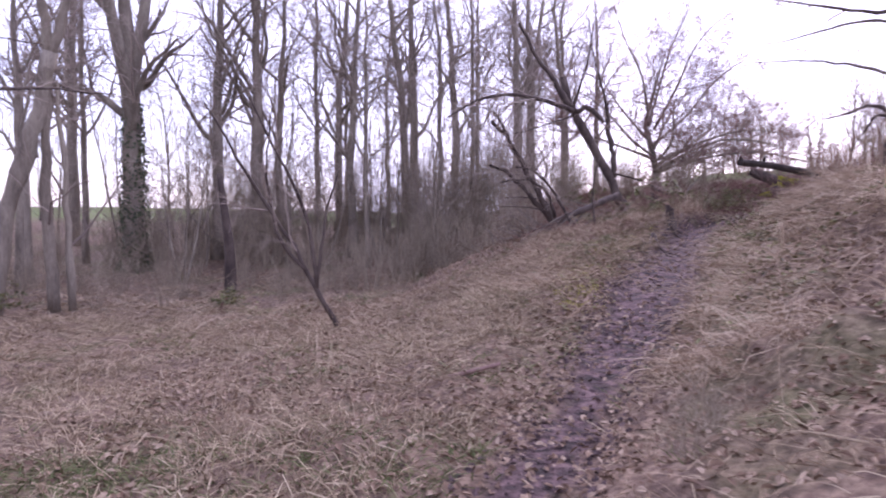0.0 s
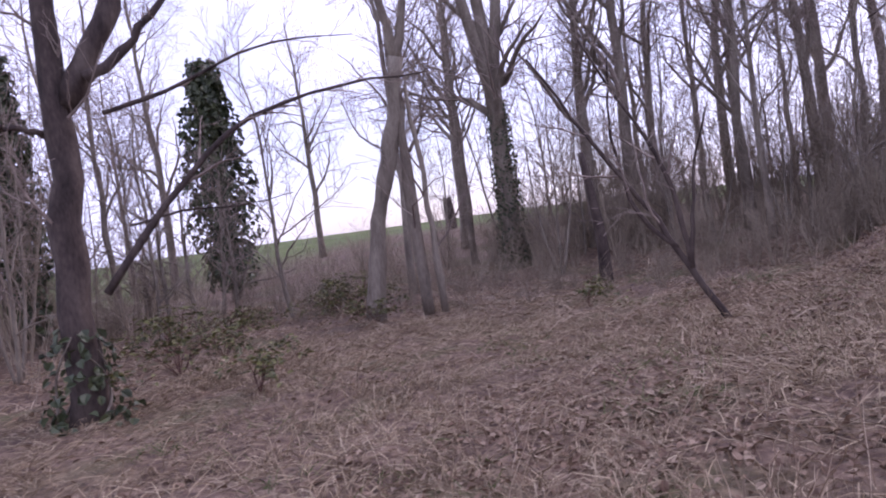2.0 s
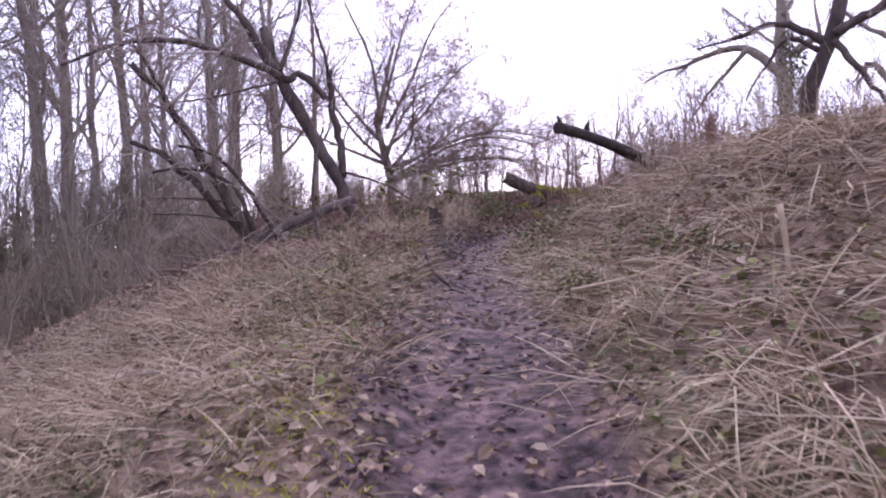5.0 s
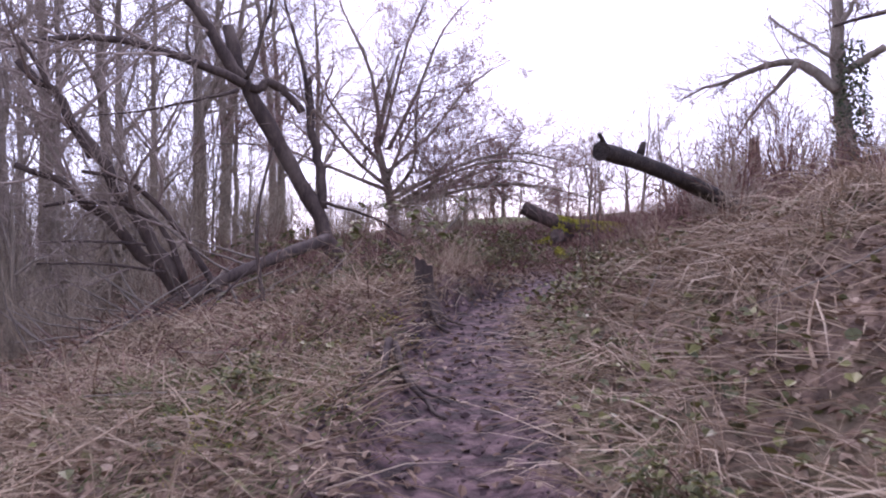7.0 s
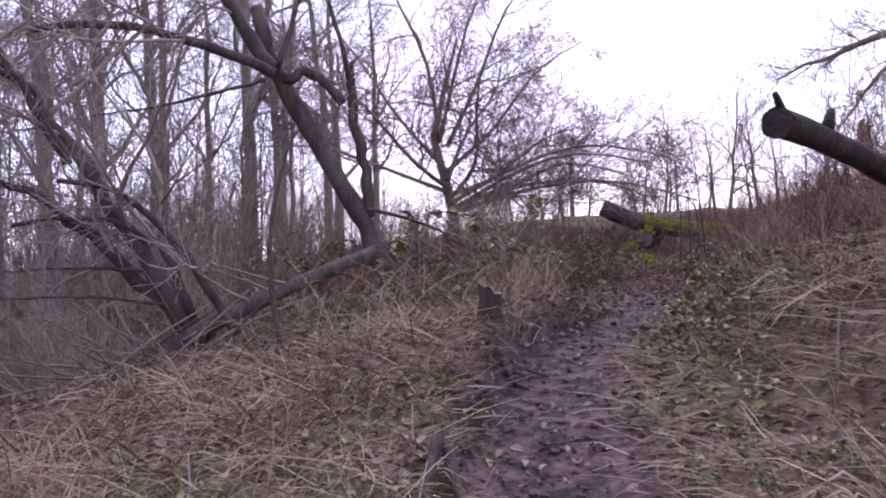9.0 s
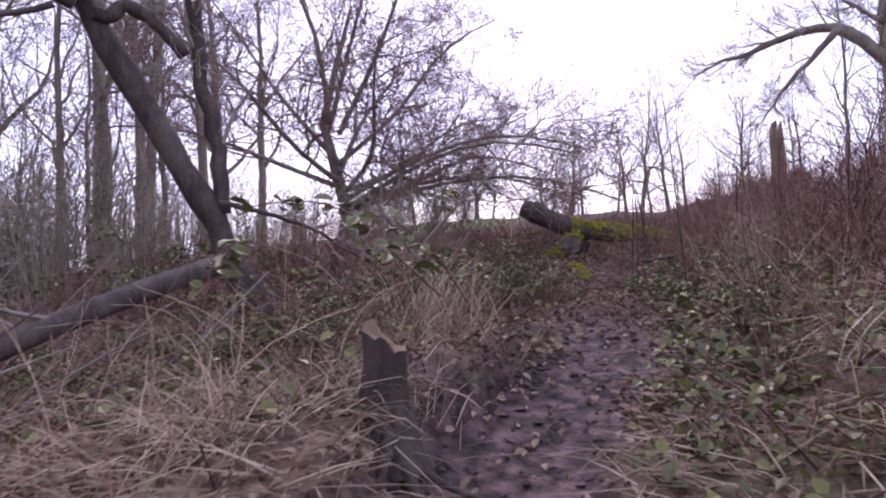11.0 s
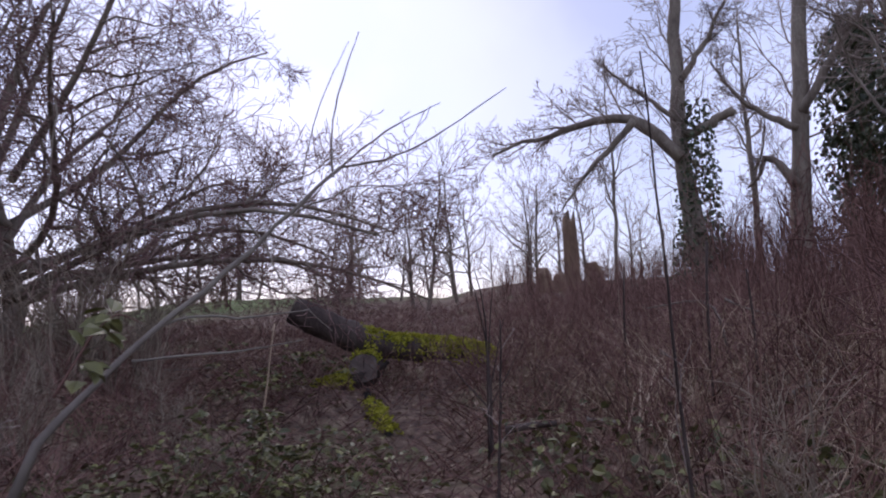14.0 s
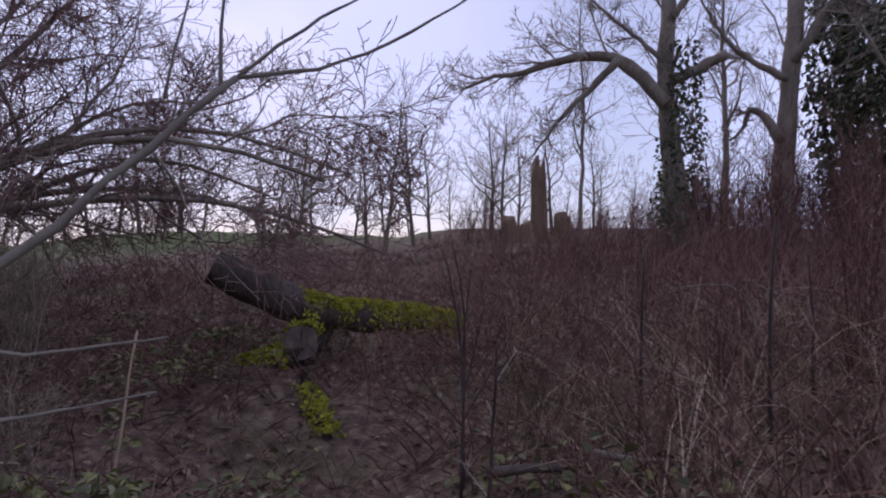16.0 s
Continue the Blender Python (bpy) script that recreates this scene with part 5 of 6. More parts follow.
stick([(-0.53, 6.58, -0.34), (-0.14, 6.60, -0.22), (0.26, 6.59, -0.13), (0.57, 6.58, -0.04)], 0.032, 0.02, "reddish fallen branch lying in dead grass", RED_TWIG, "fallen_branch")
stick([(10.52, 17.40, 1.38), (10.52, 17.40, 1.80), (10.51, 17.41, 2.28), (10.51, 17.42, 2.78), (10.52, 17.39, 3.14)], 0.016, 0.008, "thin dark upright dead stem in the brush", DARK_BARK, "dead_sapling")
stick([(10.77, 18.22, 1.65), (10.78, 18.21, 2.23), (10.78, 18.22, 2.73), (10.79, 18.20, 3.03)], 0.014, 0.007, "thin dark upright dead stem in the brush", DARK_BARK, "dead_sapling")
stick([(9.55, 18.58, 1.65), (9.55, 18.58, 2.05), (9.55, 18.58, 2.39), (9.55, 18.58, 2.79), (9.50, 18.64, 2.98)], 0.011, 0.004, "thin dark upright dead stem in the brush", DARK_BARK, "dead_sapling")
stick([(11.23, 17.38, 2.19), (11.22, 17.38, 2.64), (11.22, 17.41, 2.99)], 0.012, 0.006, "thin dark upright dead stem in the brush", DARK_BARK, "dead_sapling")
stick([(11.92, 17.87, 2.27), (11.91, 17.93, 2.66), (11.90, 17.96, 2.86), (11.85, 18.10, 2.81), (11.69, 18.51, 2.74)], 0.02, 0.006, "pale broken branch caught in the brush", PALE_BARK, "dead_branch")
stick([(12.29, 18.04, 2.82), (12.36, 17.79, 2.68), (12.41, 17.57, 2.67), (12.45, 17.39, 2.48)], 0.012, 0.004, "pale broken branch caught in the brush", PALE_BARK, "dead_branch")
stick([(7.93, 18.81, 2.05), (7.96, 18.80, 2.26), (7.97, 18.80, 2.45), (7.99, 18.79, 2.60)], 0.006, 0.004, "pale dead stalk standing among brambles", STRAW, "dead_stalk")
stick([(8.65, 22.79, 2.23), (8.99, 22.68, 2.18), (9.44, 22.52, 2.20)], 0.008, 0.004, "pale thin branch hanging over the ground", PALE_BARK, "dead_branch")
stick([(4.47, 8.86, 1.32), (4.49, 8.84, 1.14), (4.50, 8.83, 0.93)], 0.02, 0.015, "pale broken stick stuck upright in the bank", STRAW)
stick([(3.69, 9.07, 0.63), (3.84, 8.95, 0.56), (3.96, 8.83, 0.47)], 0.008, 0.005, "pale dead stick on the bank", STRAW)
stick([(3.76, 9.77, 0.84), (3.95, 9.63, 0.89), (4.16, 9.47, 0.95), (4.32, 9.32, 1.09)], 0.012, 0.005, "pale dead stick on the bank", STRAW)
stick([(3.76, 7.99, 0.36), (3.78, 7.96, 0.47), (3.79, 7.93, 0.68)], 0.014, 0.009, "pale dead stick on the bank", STRAW)
rt = np.random.default_rng(91)
for k in range(84):
    x, y = rt.uniform(1.5, 7.5), rt.uniform(4.5, 14.8)
    d = float(path_frame(np.array([x]), np.array([y]))[0][0])
    if abs(d) < 0.45 or d > 3.6 or d < -2.5:
        continue
    a, L = rt.random() * 3.14, rt.uniform(0.25, 1.2)
    pts3 = []
    for u in (0, 0.5, 1):
        px, py = x + math.cos(a) * L * u + rt.normal() * 0.02, y + math.sin(a) * L * u + rt.normal() * 0.02
        pts3.append((px, py, on_ground(px, py)[2] + 0.05 + 0.06 * u))
    far = path_frame(np.array([p[0] for p in pts3]), np.array([p[1] for p in pts3]))
    if (np.abs(far[0]) < trod(far[2]) + 0.08).any():
        continue
    stick(pts3, rt.uniform(0.005, 0.011), 0.004, "pale dead stick lying on the bank", STRAW if k % 3 else PALE_BARK)

# ivy round the oak and the near tree's foot
for foot, tall, girth, n, seed in ((on_ground(21.3, 22.3), 4.6, 0.38, 1300, 93), (on_ground(-7.98, 6.55), 1.1, 0.3, 170, 94), (on_ground(-10.8, 23.5), 6.0, 0.36, 1800, 95)):
    r = np.random.default_rng(seed)
    h, a = r.random(n) ** 1.2, r.random(n) * 6.283
    rad = girth * (0.9 + 0.6 * r.random(n)) * (1.5 - 0.8 * h**0.4)
    b = Bag()
    b.leaves(np.stack([np.cos(a) * rad, np.sin(a) * rad, h * tall], 1), np.stack([np.cos(a), np.sin(a), 0.5 + 0 * a], 1) + r.normal(size=(n, 3)) * 0.5, r.normal(size=(n, 3)) - [0, 0, 1], 0.07 + 0.08 * r.random(n), 0.06 + 0.07 * r.random(n))
    iv = thing("ivy", foot, "dark green ivy climbing round a tree trunk", "ivy")
    part("foliage", b, IVY, iv, smooth=False)
    for k in range(5):
        u = np.linspace(0, 1, 9)
        turn = seed + k * 1.3 + 0.9 * np.sin(3 * u + k)
        b = Bag()
        b.tubes(np.stack([np.cos(turn) * girth * (1.1 - 0.3 * u), np.sin(turn) * girth * (1.1 - 0.3 * u), tall * u * (0.7 + 0.06 * k)], 1), np.linspace(0.022, 0.008, 9), 5)
        part("vine", b, BARK, iv)

# green and mossy tufts in the open places
for n, box, label in ((420, (-4.2, 0.3, 2.6, 5.0), "bright green grass tufts at the path's start"), (240, (2.2, 4.5, 11.0, 14.2), "yellow-green moss and grass at the path's edge"),
                      (60, (4.2, 6.0, 16.6, 18.6), "green grass on the shoulder by the bent tree"), (50, (0.4, 1.6, 9.0, 11.0), "yellow-green grass on the slope"), (80, (7.0, 9.5, 18.0, 20.0), "green grass where the path tops the rise")):
    tufts(rg, spots(rg, n, *box, lambda d, s, x, y: off(d, s)), 16, (0.06, 0.2), (0.005, 0.010), (0.4, 1.6), GRASS, "green_grass", label, "grass")

# tall pale grass beside the path
tufts(rg, spots(rg, 26, 5.7, 6.6, 16.2, 17.4, lambda d, s, x, y: (d < -0.55) * 1.0), 12, (0.4, 0.95), (0.004, 0.008), (1.6, 5.0), STRAW, "tall_grass", "tall pale dry grass stems beside the path", "grass")


def spray(line, seed, count, size, label):
    """An arching bramble shoot with broad leaves in threes."""
    r = np.random.default_rng(seed)
    ob = thing("bramble_shoot", line[0], label, "bramble", "bramble shoots")
    P = resample(line, 24) - np.array(line[0])
    b = Bag()
    b.tubes(P, np.linspace(0.006, 0.0025, 24), 5)
    part("stem", b, STALK, ob)
    for k in range(count):
        at = P[int(4 + 19 * k / count)]
        turn = r.random() * 6.283
        for t3 in (-1.0, 0.0, 1.0):
            b = Bag()
            a = turn + t3
            L = size * (0.75 + 0.5 * r.random())
            foot = at + np.array([math.cos(turn) * 0.05, math.sin(turn) * 0.05, 0.02 * r.normal()])
            b.leaves(foot[None], np.array([[r.normal() * 0.5, r.normal() * 0.5 - 0.3, 1.0]]), np.array([[math.cos(a), math.sin(a), -0.2]]), np.array([L]), np.array([L * 0.68]), 0.14)
            part("leaf", b, BRAMBLE, ob, smooth=False)
    return ob


spray([(5.58, 15.53, 1.75), (5.37, 15.62, 1.97), (5.17, 15.67, 2.18), (5.00, 15.70, 2.25), (4.80, 15.72, 2.25), (4.62, 15.72, 2.21)], 101, 11, 0.1, "arching bramble shoot with broad green leaves")
spray([(5.93, 15.92, 1.69), (5.79, 15.99, 1.95), (5.60, 16.07, 2.15), (5.48, 16.11, 2.21), (5.34, 16.15, 2.22)], 102, 8, 0.09, "arching bramble shoot with broad green leaves")
spray([(4.46, 15.91, 1.78), (4.50, 15.91, 1.96), (4.58, 15.92, 2.05), (4.65, 15.92, 2.10)], 103, 7, 0.1, "arching bramble shoot with broad green leaves")
spray([(6.67, 17.96, 2.33), (6.78, 17.94, 2.55), (6.85, 17.92, 2.62), (6.93, 17.90, 2.58)], 104, 7, 0.09, "arching bramble shoot with broad green leaves")
for k, (x, y) in enumerate(((7.9, 18.0), (7.4, 17.9), (7.8, 18.6))):
    again((br1, br2)[k % 2], x, y, 1.3 * k, 0.55, 0.02)

# bare dead wood lying in the brush at the end
stick([(10.09, 18.14, 1.92), (10.19, 17.94, 1.89), (10.28, 17.74, 1.93), (10.35, 17.55, 1.86)], 0.022, 0.01, "weathered fallen branch lying in the brush", PALE_BARK, "fallen_branch")
stick([(10.84, 17.28, 1.78), (10.87, 17.14, 1.98), (10.89, 16.98, 2.16), (10.91, 16.82, 2.20)], 0.03, 0.018, "weathered fallen branch lying in the brush", PALE_BARK, "fallen_branch")
stick([(9.47, 18.36, 1.89), (9.56, 18.24, 1.92), (9.66, 18.08, 1.94)], 0.03, 0.02, "dark fallen branch lying in the brush", DARK_BARK, "fallen_branch")
stick([(11.94, 18.44, 2.21), (11.97, 18.35, 2.55), (11.99, 18.31, 2.85)], 0.01, 0.005, "pale leaning dead stalk in the brush", STRAW, "dead_stalk")
stick([(10.73, 19.01, 1.86), (10.85, 18.82, 2.10), (10.96, 18.63, 2.26)], 0.009, 0.004, "pale leaning dead stalk in the brush", STRAW, "dead_stalk")
stick([(11.11, 17.80, 1.94), (11.08, 17.89, 2.20), (11.06, 17.93, 2.44)], 0.009, 0.004, "pale leaning dead stalk in the brush", STRAW, "dead_stalk")

snag(20.2, 25.6, 0.9, 0.16, 5, "low broken upright splinter of dead wood")
snag(21.2, 25.2, 1.1, 0.2, 6, "low broken upright splinter of dead wood")
snag(22.6, 26.0, 0.8, 0.2, 7, "low broken upright splinter of dead wood")

# brown grass standing round the stump and along the path's edge
tufts(rg, spots(rg, 150, 4.2, 6.3, 14.6, 16.6, lambda d, s, x, y: (d < -0.5) * (np.hypot(x - 4.95, y - 14.6) > 0.55)), 8, (0.15, 0.45), (0.004, 0.009), (0.8, 3.0), STRAW, "dry_grass", "brown tussocks of standing dead grass by the stump", "grass")
tufts(rg, spots(rg, 2100, 3.2, 8.2, 6.5, 14.8, lambda d, s, x, y: (d > 0.5) * (d < 3.0) * (0.35 + 0.65 * patchy(x, y, 1.1, 4))), 11, (0.25, 0.75), (0.004, 0.009), (-0.15, 0.5), STRAW, "dry_grass", "straw mats hanging over the bank", "grass")

tufts(rg, spots(rg, 1500, 0.6, 4.6, 9.5, 15.6, lambda d, s, x, y: (d < -0.45) * (d > -3.2) * (0.3 + 0.7 * patchy(x, y, 1.0, 2))), 10, (0.2, 0.6), (0.004, 0.009), (0.0, 0.8), STRAW, "dry_grass", "long straw-coloured grass on the shoulder", "grass")
tufts(rg, spots(rg, 420, 7.2, 12.5, 14.6, 20.5, lambda d, s, x, y: (d > 0.85) * patchy(x, y, 0.9, 5)), 6, (0.45, 1.15), (0.004, 0.008), (0.9, 3.2), STRAW, "tall_grass", "pale bent grass stems standing in the brush", "grass")
stick([(5.85, 17.09, 2.31), (5.95, 17.08, 2.17), (6.02, 17.07, 2.06), (6.09, 17.06, 1.95)], 0.02, 0.012, "weathered bare fallen branch among brambles", PALE_BARK, "fallen_branch")
for k, (x, y) in enumerate(((6.3, 17.3), (6.75, 17.75), (7.0, 18.1))):
    again((br1, br2)[k % 2], x, y, 2.1 * k, 0.5, 0.02)

# bent pale stems and arching canes in the brush at the end
tufts(rg, spots(rg, 330, 7.8, 12.5, 15.6, 20.0, lambda d, s, x, y: (d > 0.95) * (0.3 + 0.7 * patchy(x, y, 1.2, 2))), 6, (0.35, 0.95), (0.005, 0.010), (0.5, 2.6), STRAW, "tall_grass", "pale bent canes and grass stems among dead stalks", "grass")

# scrub on the shoulder below the spreading tree
rw = np.random.default_rng(64)
for k in range(20):
    again((sh1, sh2)[k % 2], rw.uniform(3.2, 9.5), rw.uniform(22.5, 29.5), rw.random() * 6.28, 0.6 + 0.45 * rw.random())

# thicket between the far oaks and the ivy-clad trees
rt = random.Random(91)
for k in range(34):
    a, r = math.radians(64 + 27 * (k + rt.random()) / 34), rt.uniform(14.5, 23)
    again((sh4, sh4, sh5)[k % 3], 7 + r * math.sin(a), 16.4 + r * math.cos(a), rt.random() * 6.28, (0.75 + 0.5 * rt.random()) * (0.7 + 0.9 * k / 34))

# dead branches propped round the long fallen trunk
rt = random.Random(92)
lying = resample([(4.71, 18.2, 1.81), (3.7, 16.9, 1.6), (2.65, 16.5, 1.2), (1.7, 16.5, 0.8)], 22)
for k in range(22):
    p = lying[k]
    x, y = p[0] + rt.uniform(-0.5, 0.3), p[1] + rt.uniform(-0.9, 0.1)
    a, L = rt.uniform(-0.6, 1.0), rt.uniform(0.5, 1.3)
    foot = np.array(on_ground(x, y, 0.03))
    tip = foot + np.array([L * math.cos(a), 0.5 * L * math.sin(a), rt.uniform(0.25, 0.75) * L])
    mid = (foot + tip) / 2 + np.array([rt.uniform(-0.08, 0.08), rt.uniform(-0.08, 0.08), rt.uniform(0.02, 0.12)])
    stick([tuple(foot), tuple(mid), tuple(tip)], rt.uniform(0.012, 0.022), 0.005, "bare dead branch propped on the slope by the trunk", (PALE_BARK, DARK_BARK)[k % 3 == 0], "dead_branch")

# moss cushions along the path's shoulder
tufts(rg, spots(rg, 2600, 1.6, 6.0, 8.5, 15.2, lambda d, s, x, y: (d < -trod(s) - 0.08) * (d > -trod(s) - 1.0) * np.clip(3.0 * patchy(x, y, 1.6, 6) - 1.5, 0, 1)), 14, (0.03, 0.08), (0.006, 0.012), (0.5, 2.0), MOSS, "moss", "yellow-green moss patches along the path's shoulder", "moss")

# dark thin saplings beside the path's end
limb_tree("sapling", "tall thin dark leafless sapling standing in the stalks", [
    ([(8.15, 16.38, on_ground(8.15, 16.38)[2]), (8.11, 16.45, 2.24), (8.05, 16.44, 2.75), (7.99, 16.43, 3.12), (7.92, 16.42, 3.43)], 0.0085, 0.0025, 5)], DARK_BARK, TWIG, 33, (0.1, 0.22), 1, 1, least=0.002)
limb_tree("sapling", "short thin dark leafless sapling beside the path", [
    ([(8.88, 17.92, 1.5), (8.91, 17.91, 2.19), (8.9, 17.89, 2.6)], 0.012, 0.004, 4)], DARK_BARK, TWIG, 34, (0.12, 0.25), 1, 1, least=0.002)
limb_tree("dead_shrub", "dark bare shrub with upright twigs before the mossy log", [
    ([(9.86, 18.82, 1.55), (9.94, 18.9, 1.93), (9.98, 18.96, 2.38), (9.96, 19.03, 2.77), (9.91, 19.08, 2.97)], 0.014, 0.004, 7),
    ([(9.97, 18.95, 2.3), (10.0, 18.95, 2.6), (10.03, 18.94, 2.88)], 0.008, 0.003, 5),
    ([(9.96, 18.92, 2.1), (10.03, 18.9, 2.4), (10.08, 18.87, 2.65)], 0.008, 0.003, 5),
    ([(9.93, 18.9, 1.95), (9.8, 19.1, 2.2), (9.72, 19.25, 2.43)], 0.007, 0.003, 5),
    ([(9.94, 18.9, 1.98), (10.08, 18.82, 2.25), (10.17, 18.74, 2.48)], 0.007, 0.003, 5)], DARK_BARK, STALK, 35, (0.25, 0.5), 2, 2, least=0.0018)

# ---- tussocks, canes and clods ----
def downhill(x, y):
    g = np.stack([height(x - 0.2, y) - height(x + 0.2, y), height(x, y - 0.2) - height(x, y + 0.2)], 1)
    return g / (np.linalg.norm(g, axis=1, keepdims=True) + 1e-6)


def tussocks(rng, centres, blades, long, width, mat, name, label, rise=(0.3, 1.3), slip=0.9, wide=0.07):
    """Shaggy tufts whose long blades arch up and hang over down the slope."""
    x, y, z, d, s = centres
    down = downhill(x, y)
    i = np.repeat(np.arange(len(x)), blades)
    m = len(i)
    at = np.stack([x[i], y[i], 0 * x[i]], 1)
    at[:, :2] += rng.normal(size=(m, 2)) * wide
    at[:, 2] = height(at[:, 0], at[:, 1]) - 0.01
    way = rng.normal(size=(m, 3)) * 0.75
    way[:, :2] += down[i] * slip
    way[:, 2] = rise[0] + (rise[1] - rise[0]) * rng.random(m)
    way /= np.linalg.norm(way, axis=1, keepdims=True)
    L = (long[0] + (long[1] - long[0]) * rng.random(m) ** 1.4) * (0.7 + 0.6 * rng.random(len(x)))[i]
    fall = 0.45 + 0.55 * rng.random(m)
    line = [at]
    for step in range(3):
        line.append(line[-1] + way * (L / 3)[:, None])
        way = way + rng.normal(size=(m, 3)) * 0.13
        way[:, 2] -= fall
        way /= np.linalg.norm(way, axis=1, keepdims=True)
        low = height(line[-1][:, 0], line[-1][:, 1]) + 0.012
        line[-1][:, 2] = np.maximum(line[-1][:, 2], low + 0.03 * rng.random(m))
    side = np.cross(line[1] - line[0], rng.normal(size=(m, 3)))
    side *= ((width[0] + (width[1] - width[0]) * rng.random(m)) / 2 / (np.linalg.norm(side, axis=1) + 1e-9))[:, None]
    V = np.stack([line[0] - side, line[0] + side, line[1] - side, line[1] + side, line[2] - side * 0.8, line[2] + side * 0.8, line[3]], 1)
    o = np.arange(m)[:, None] * 7
    b = Bag()
    b.v, b.count = [V.reshape(-1, 3)], 7 * m
    b.f = (o + [0, 1, 3, 2]).tolist() + (o + [2, 3, 5, 4]).tolist() + (o + [4, 5, 6]).tolist()
    return tagged(new(name, b.mesh(name, mat, False)), label, "grass", kind="stuff")


rq = np.random.default_rng(111)
tussocks(rq, spots(rq, 1500, 1.6, 9.0, 5.2, 16.5, lambda d, s, x, y: (d > trod(s) + 0.3) * (d < 4.2) * np.clip(2.2 * patchy(x, y, 1.2, 4) - 0.9, 0.03, 1)), 26, (0.25, 0.8), (0.004, 0.010), STRAW,
         "grass_tussocks", "shaggy straw tussocks hanging down the bank")
tussocks(rq, spots(rq, 900, -0.8, 5.2, 7.5, 16.5, lambda d, s, x, y: (d < -trod(s) - 0.22) * (d > -3.4) * np.clip(2.0 * patchy(x, y, 1.1, 2) - 0.7, 0.05, 1)), 26, (0.15, 0.5), (0.004, 0.009), BROWN_GRASS,
         "grass_tussocks", "shaggy dead grass tussocks on the slope beside the path")
tussocks(rq, spots(rq, 1300, -8.5, 1.0, 3.6, 13.0, lambda d, s, x, y: (d < -0.7) * np.clip(2.0 * patchy(x, y, 0.7, 6) - 0.6, 0.03, 1)), 22, (0.15, 0.45), (0.005, 0.010), BROWN_GRASS,
         "grass_tussocks", "low dead grass tussocks in the open slope", (0.5, 1.8), 0.4, 0.1)


tussocks(rq, spots(rq, 46, 4.3, 5.6, 14.2, 15.9, lambda d, s, x, y: (d < -0.5) * (np.hypot(x - 5.08, y - 15.0) > 0.12) * (np.hypot(x - 5.08, y - 15.0) < 0.75)), 22, (0.15, 0.5), (0.004, 0.008), BROWN_GRASS,
         "grass_tussocks", "dead grass hanging round the broken stump")


def cane_field(name, label, rng, where, tall, thick, mat, droop=0.3):
    """Long thin canes that lean and arch over."""
    x, y, z, d, s = where
    m = len(x)
    a = rng.random(m) * 6.283
    way = np.stack([np.cos(a) * 0.4, np.sin(a) * 0.4, np.ones(m)], 1)
    L = tall[0] + (tall[1] - tall[0]) * rng.random(m)
    bend = droop * rng.random(m) ** 1.5
    line = [np.stack([x, y, z - 0.03], 1)]
    for step in range(6):
        way /= np.linalg.norm(way, axis=1, keepdims=True)
        line.append(line[-1] + way * (L / 6)[:, None])
        way = way + rng.normal(size=(m, 3)) * 0.09 + np.stack([np.cos(a) * bend, np.sin(a) * bend, -bend * 1.1], 1)
    P = np.stack(line, 1)
    R = (thick[0] + (thick[1] - thick[0]) * rng.random((m, 1))) * np.linspace(1, 0.35, 7)[None]
    b = Bag()
    b.tubes(P, R, 3, cap=False)
    P2, R2 = grow(rng, P, R, 3, (0.35, 1.0), (0.1, 0.28), (20, 50), 0.1, 0.15, 3, 0.7, 0.0, 0.0015)
    b.tubes(P2, R2, 3, cap=False)
    return tagged(new(name, b.mesh(name, mat, False)), label, "canes", kind="stuff")


cane_field("arching_canes", "reddish-brown arching canes in the brush round the mossy log", rq,
           spots(rq, 1500, 7.5, 14.0, 15.0, 22.0, lambda d, s, x, y: (np.hypot(x - 6.9, y - 16.4) > 1.8) * np.where(d > 0.9, 1.0, 0.25 * (y > 19.5)) * (0.3 + 0.7 * patchy(x, y, 0.8, 2))), (0.6, 1.5), (0.0025, 0.0045), STALK, 0.55)
cane_field("arching_canes", "pale dry arching canes among the dead stalks", rq,
           spots(rq, 420, 8.0, 13.0, 15.5, 21.0, lambda d, s, x, y: (d > 1.0) * (0.3 + 0.7 * patchy(x, y, 1.0, 7))), (0.5, 1.2), (0.0022, 0.004), STRAW, 0.7)
cane_field("tall_canes", "tall thin reddish stems standing on the bank's top", rq,
           spots(rq, 420, 6.2, 10.5, 12.4, 17.0, lambda d, s, x, y: (d > 1.7) * (0.25 + 0.75 * patchy(x, y, 0.9, 1))), (0.7, 1.6), (0.0025, 0.005), STALK, 0.18)
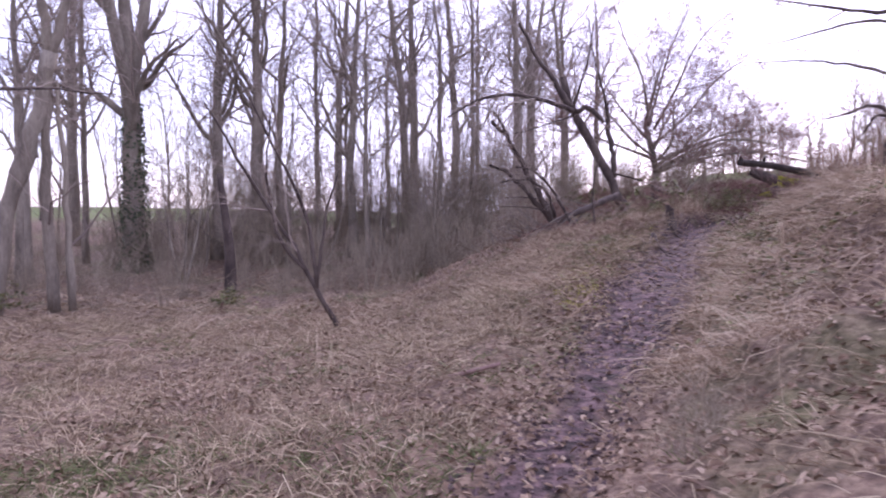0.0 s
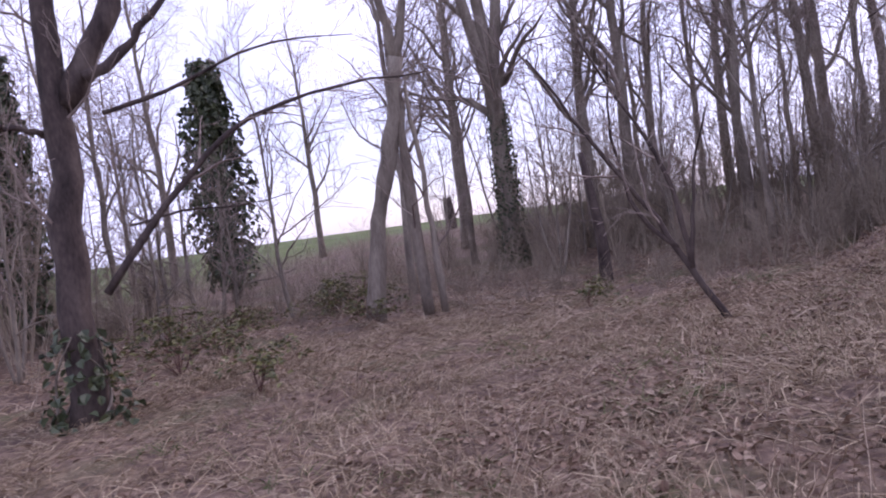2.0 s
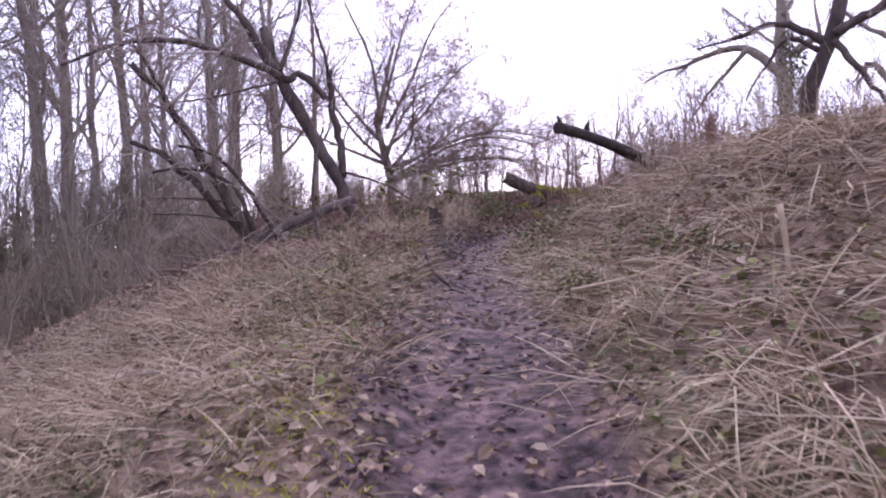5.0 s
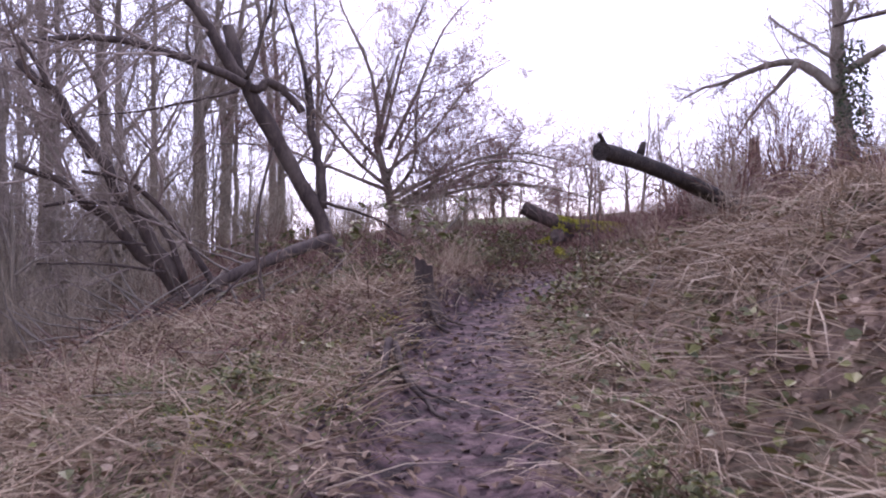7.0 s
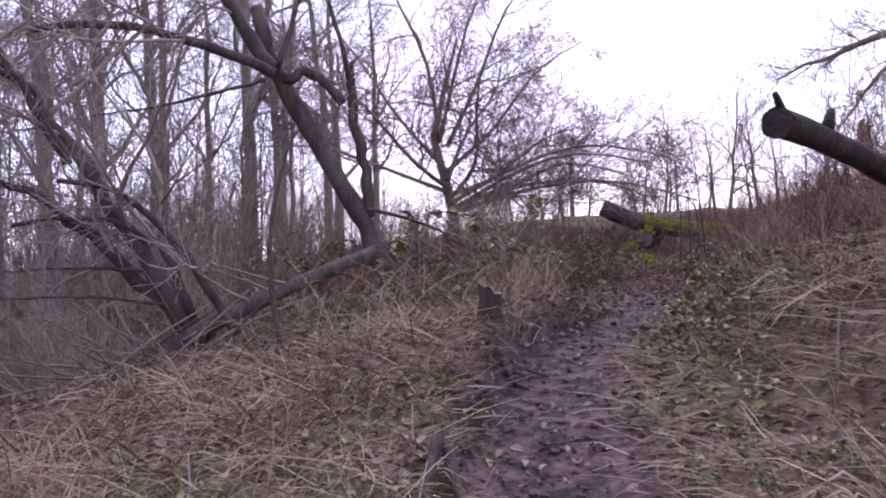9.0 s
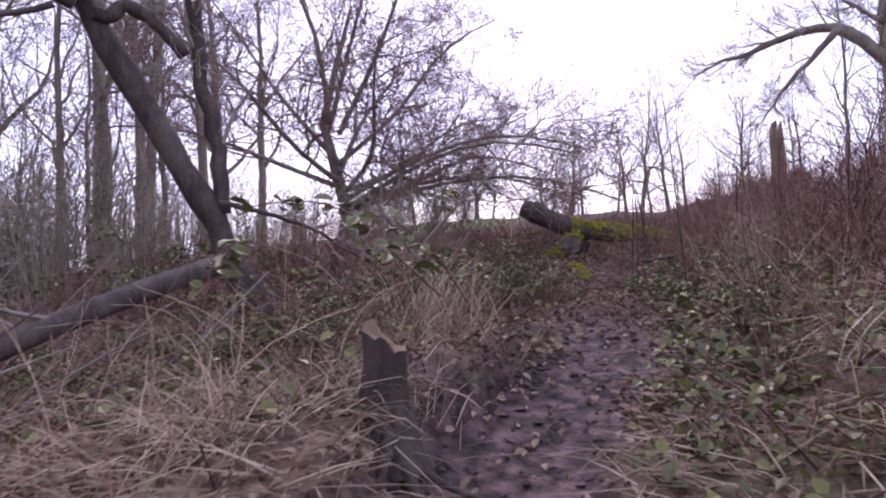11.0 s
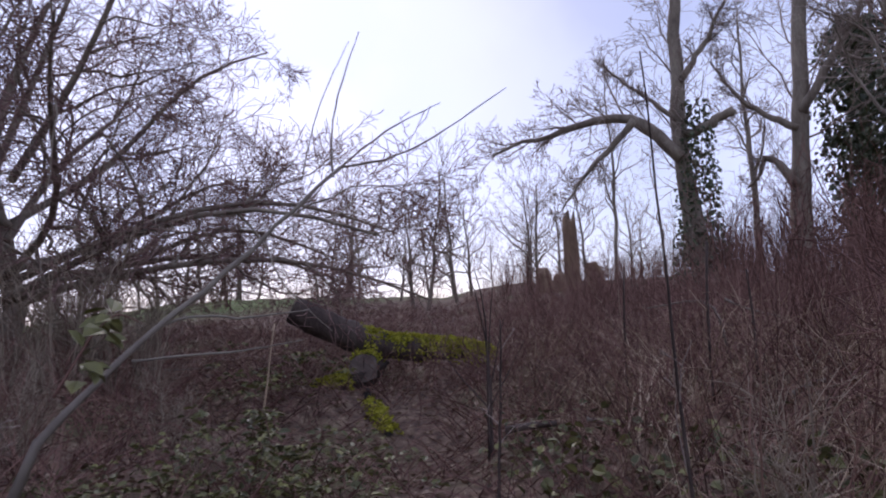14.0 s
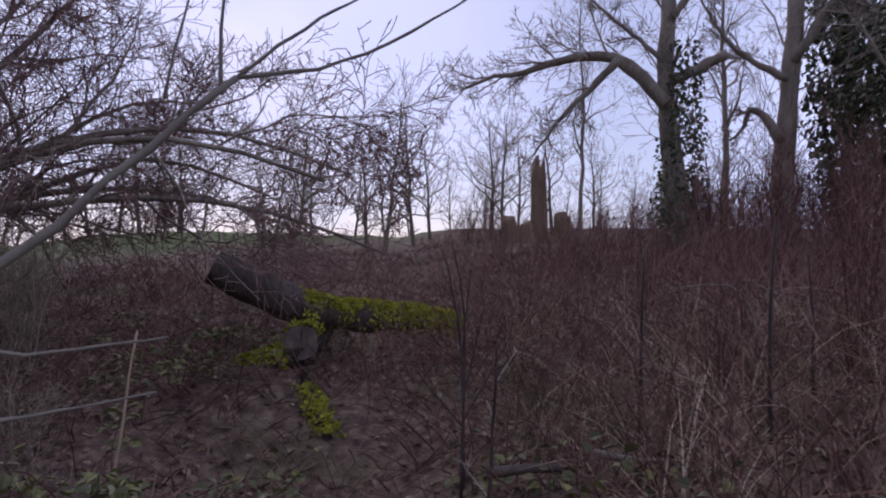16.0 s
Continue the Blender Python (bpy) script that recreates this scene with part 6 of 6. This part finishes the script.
cane_field("arching_canes", "grey arching canes among the brambles by the stump", rq,
           spots(rq, 170, 3.4, 6.4, 14.4, 18.0, lambda d, s, x, y: (d < -0.9) * (np.hypot(x - 4.95, y - 14.6) > 0.6)), (0.5, 1.1), (0.0025, 0.0045), STRAW, 0.6)

# trodden clods and crumbs of wet earth on the path and along its cut edge
x, y, z, d, s = spots(rq, 42000, -0.6, 8.4, 3.0, 17.8, lambda d, s, x, y: np.where(np.abs(d) < trod(s) + 0.25, 0.3 + 0.6 * smooth01(-0.15, 0.1, np.abs(d) - trod(s)), 0.0) * (s < 28.5))
m = len(x)
size = 0.007 + 0.024 * rq.random(m) ** 2.2
knobs = np.array([(1, 0, 0), (0, 1, 0), (-1, 0, 0), (0, -1, 0), (0, 0, 1), (0, 0, -1)], float)
V = knobs[None] * (0.6 + 0.8 * rq.random((m, 6, 1))) * size[:, None, None] * np.array([1.2, 1.2, 0.7]) + rq.normal(size=(m, 6, 3)) * size[:, None, None] * 0.2
V += np.stack([x, y, z + 0.2 * size], 1)[:, None]
o = np.arange(m)[:, None] * 6
b = Bag()
b.v, b.count = [V.reshape(-1, 3)], 6 * m
for k in range(4):
    b.f += (o + [k, (k + 1) % 4, 4]).tolist() + (o + [(k + 1) % 4, k, 5]).tolist()
tagged(new("earth_clods", b.mesh("earth_clods", CLOD, False)), "dark wet clods of earth trodden on the footpath", "clods", kind="stuff")

# rough green and brown scrub in the hollow
rz = np.random.default_rng(112)
for k in range(9):
    again((br1, br2)[k % 2], rz.uniform(-12.5, -4.5), rz.uniform(9.5, 15.5), rz.random() * 6.28, 0.7 + 0.6 * rz.random(), 0.05)
for k in range(6):
    again((br1, br2)[k % 2], rz.uniform(3.7, 5.5), rz.uniform(15.6, 17.6), rz.random() * 6.28, 0.35 + 0.25 * rz.random(), 0.03)
for k in range(34):
    again((sh2, sh1)[k % 2], rz.uniform(-14.0, -1.0), rz.uniform(14.5, 21.5), rz.random() * 6.28, 0.28 + 0.3 * rz.random())
for k in range(20):
    again((sh1, sh2, sh3)[k % 3], rz.uniform(-26, -11), rz.uniform(5, 20), rz.random() * 6.28, 0.6 + 0.5 * rz.random())
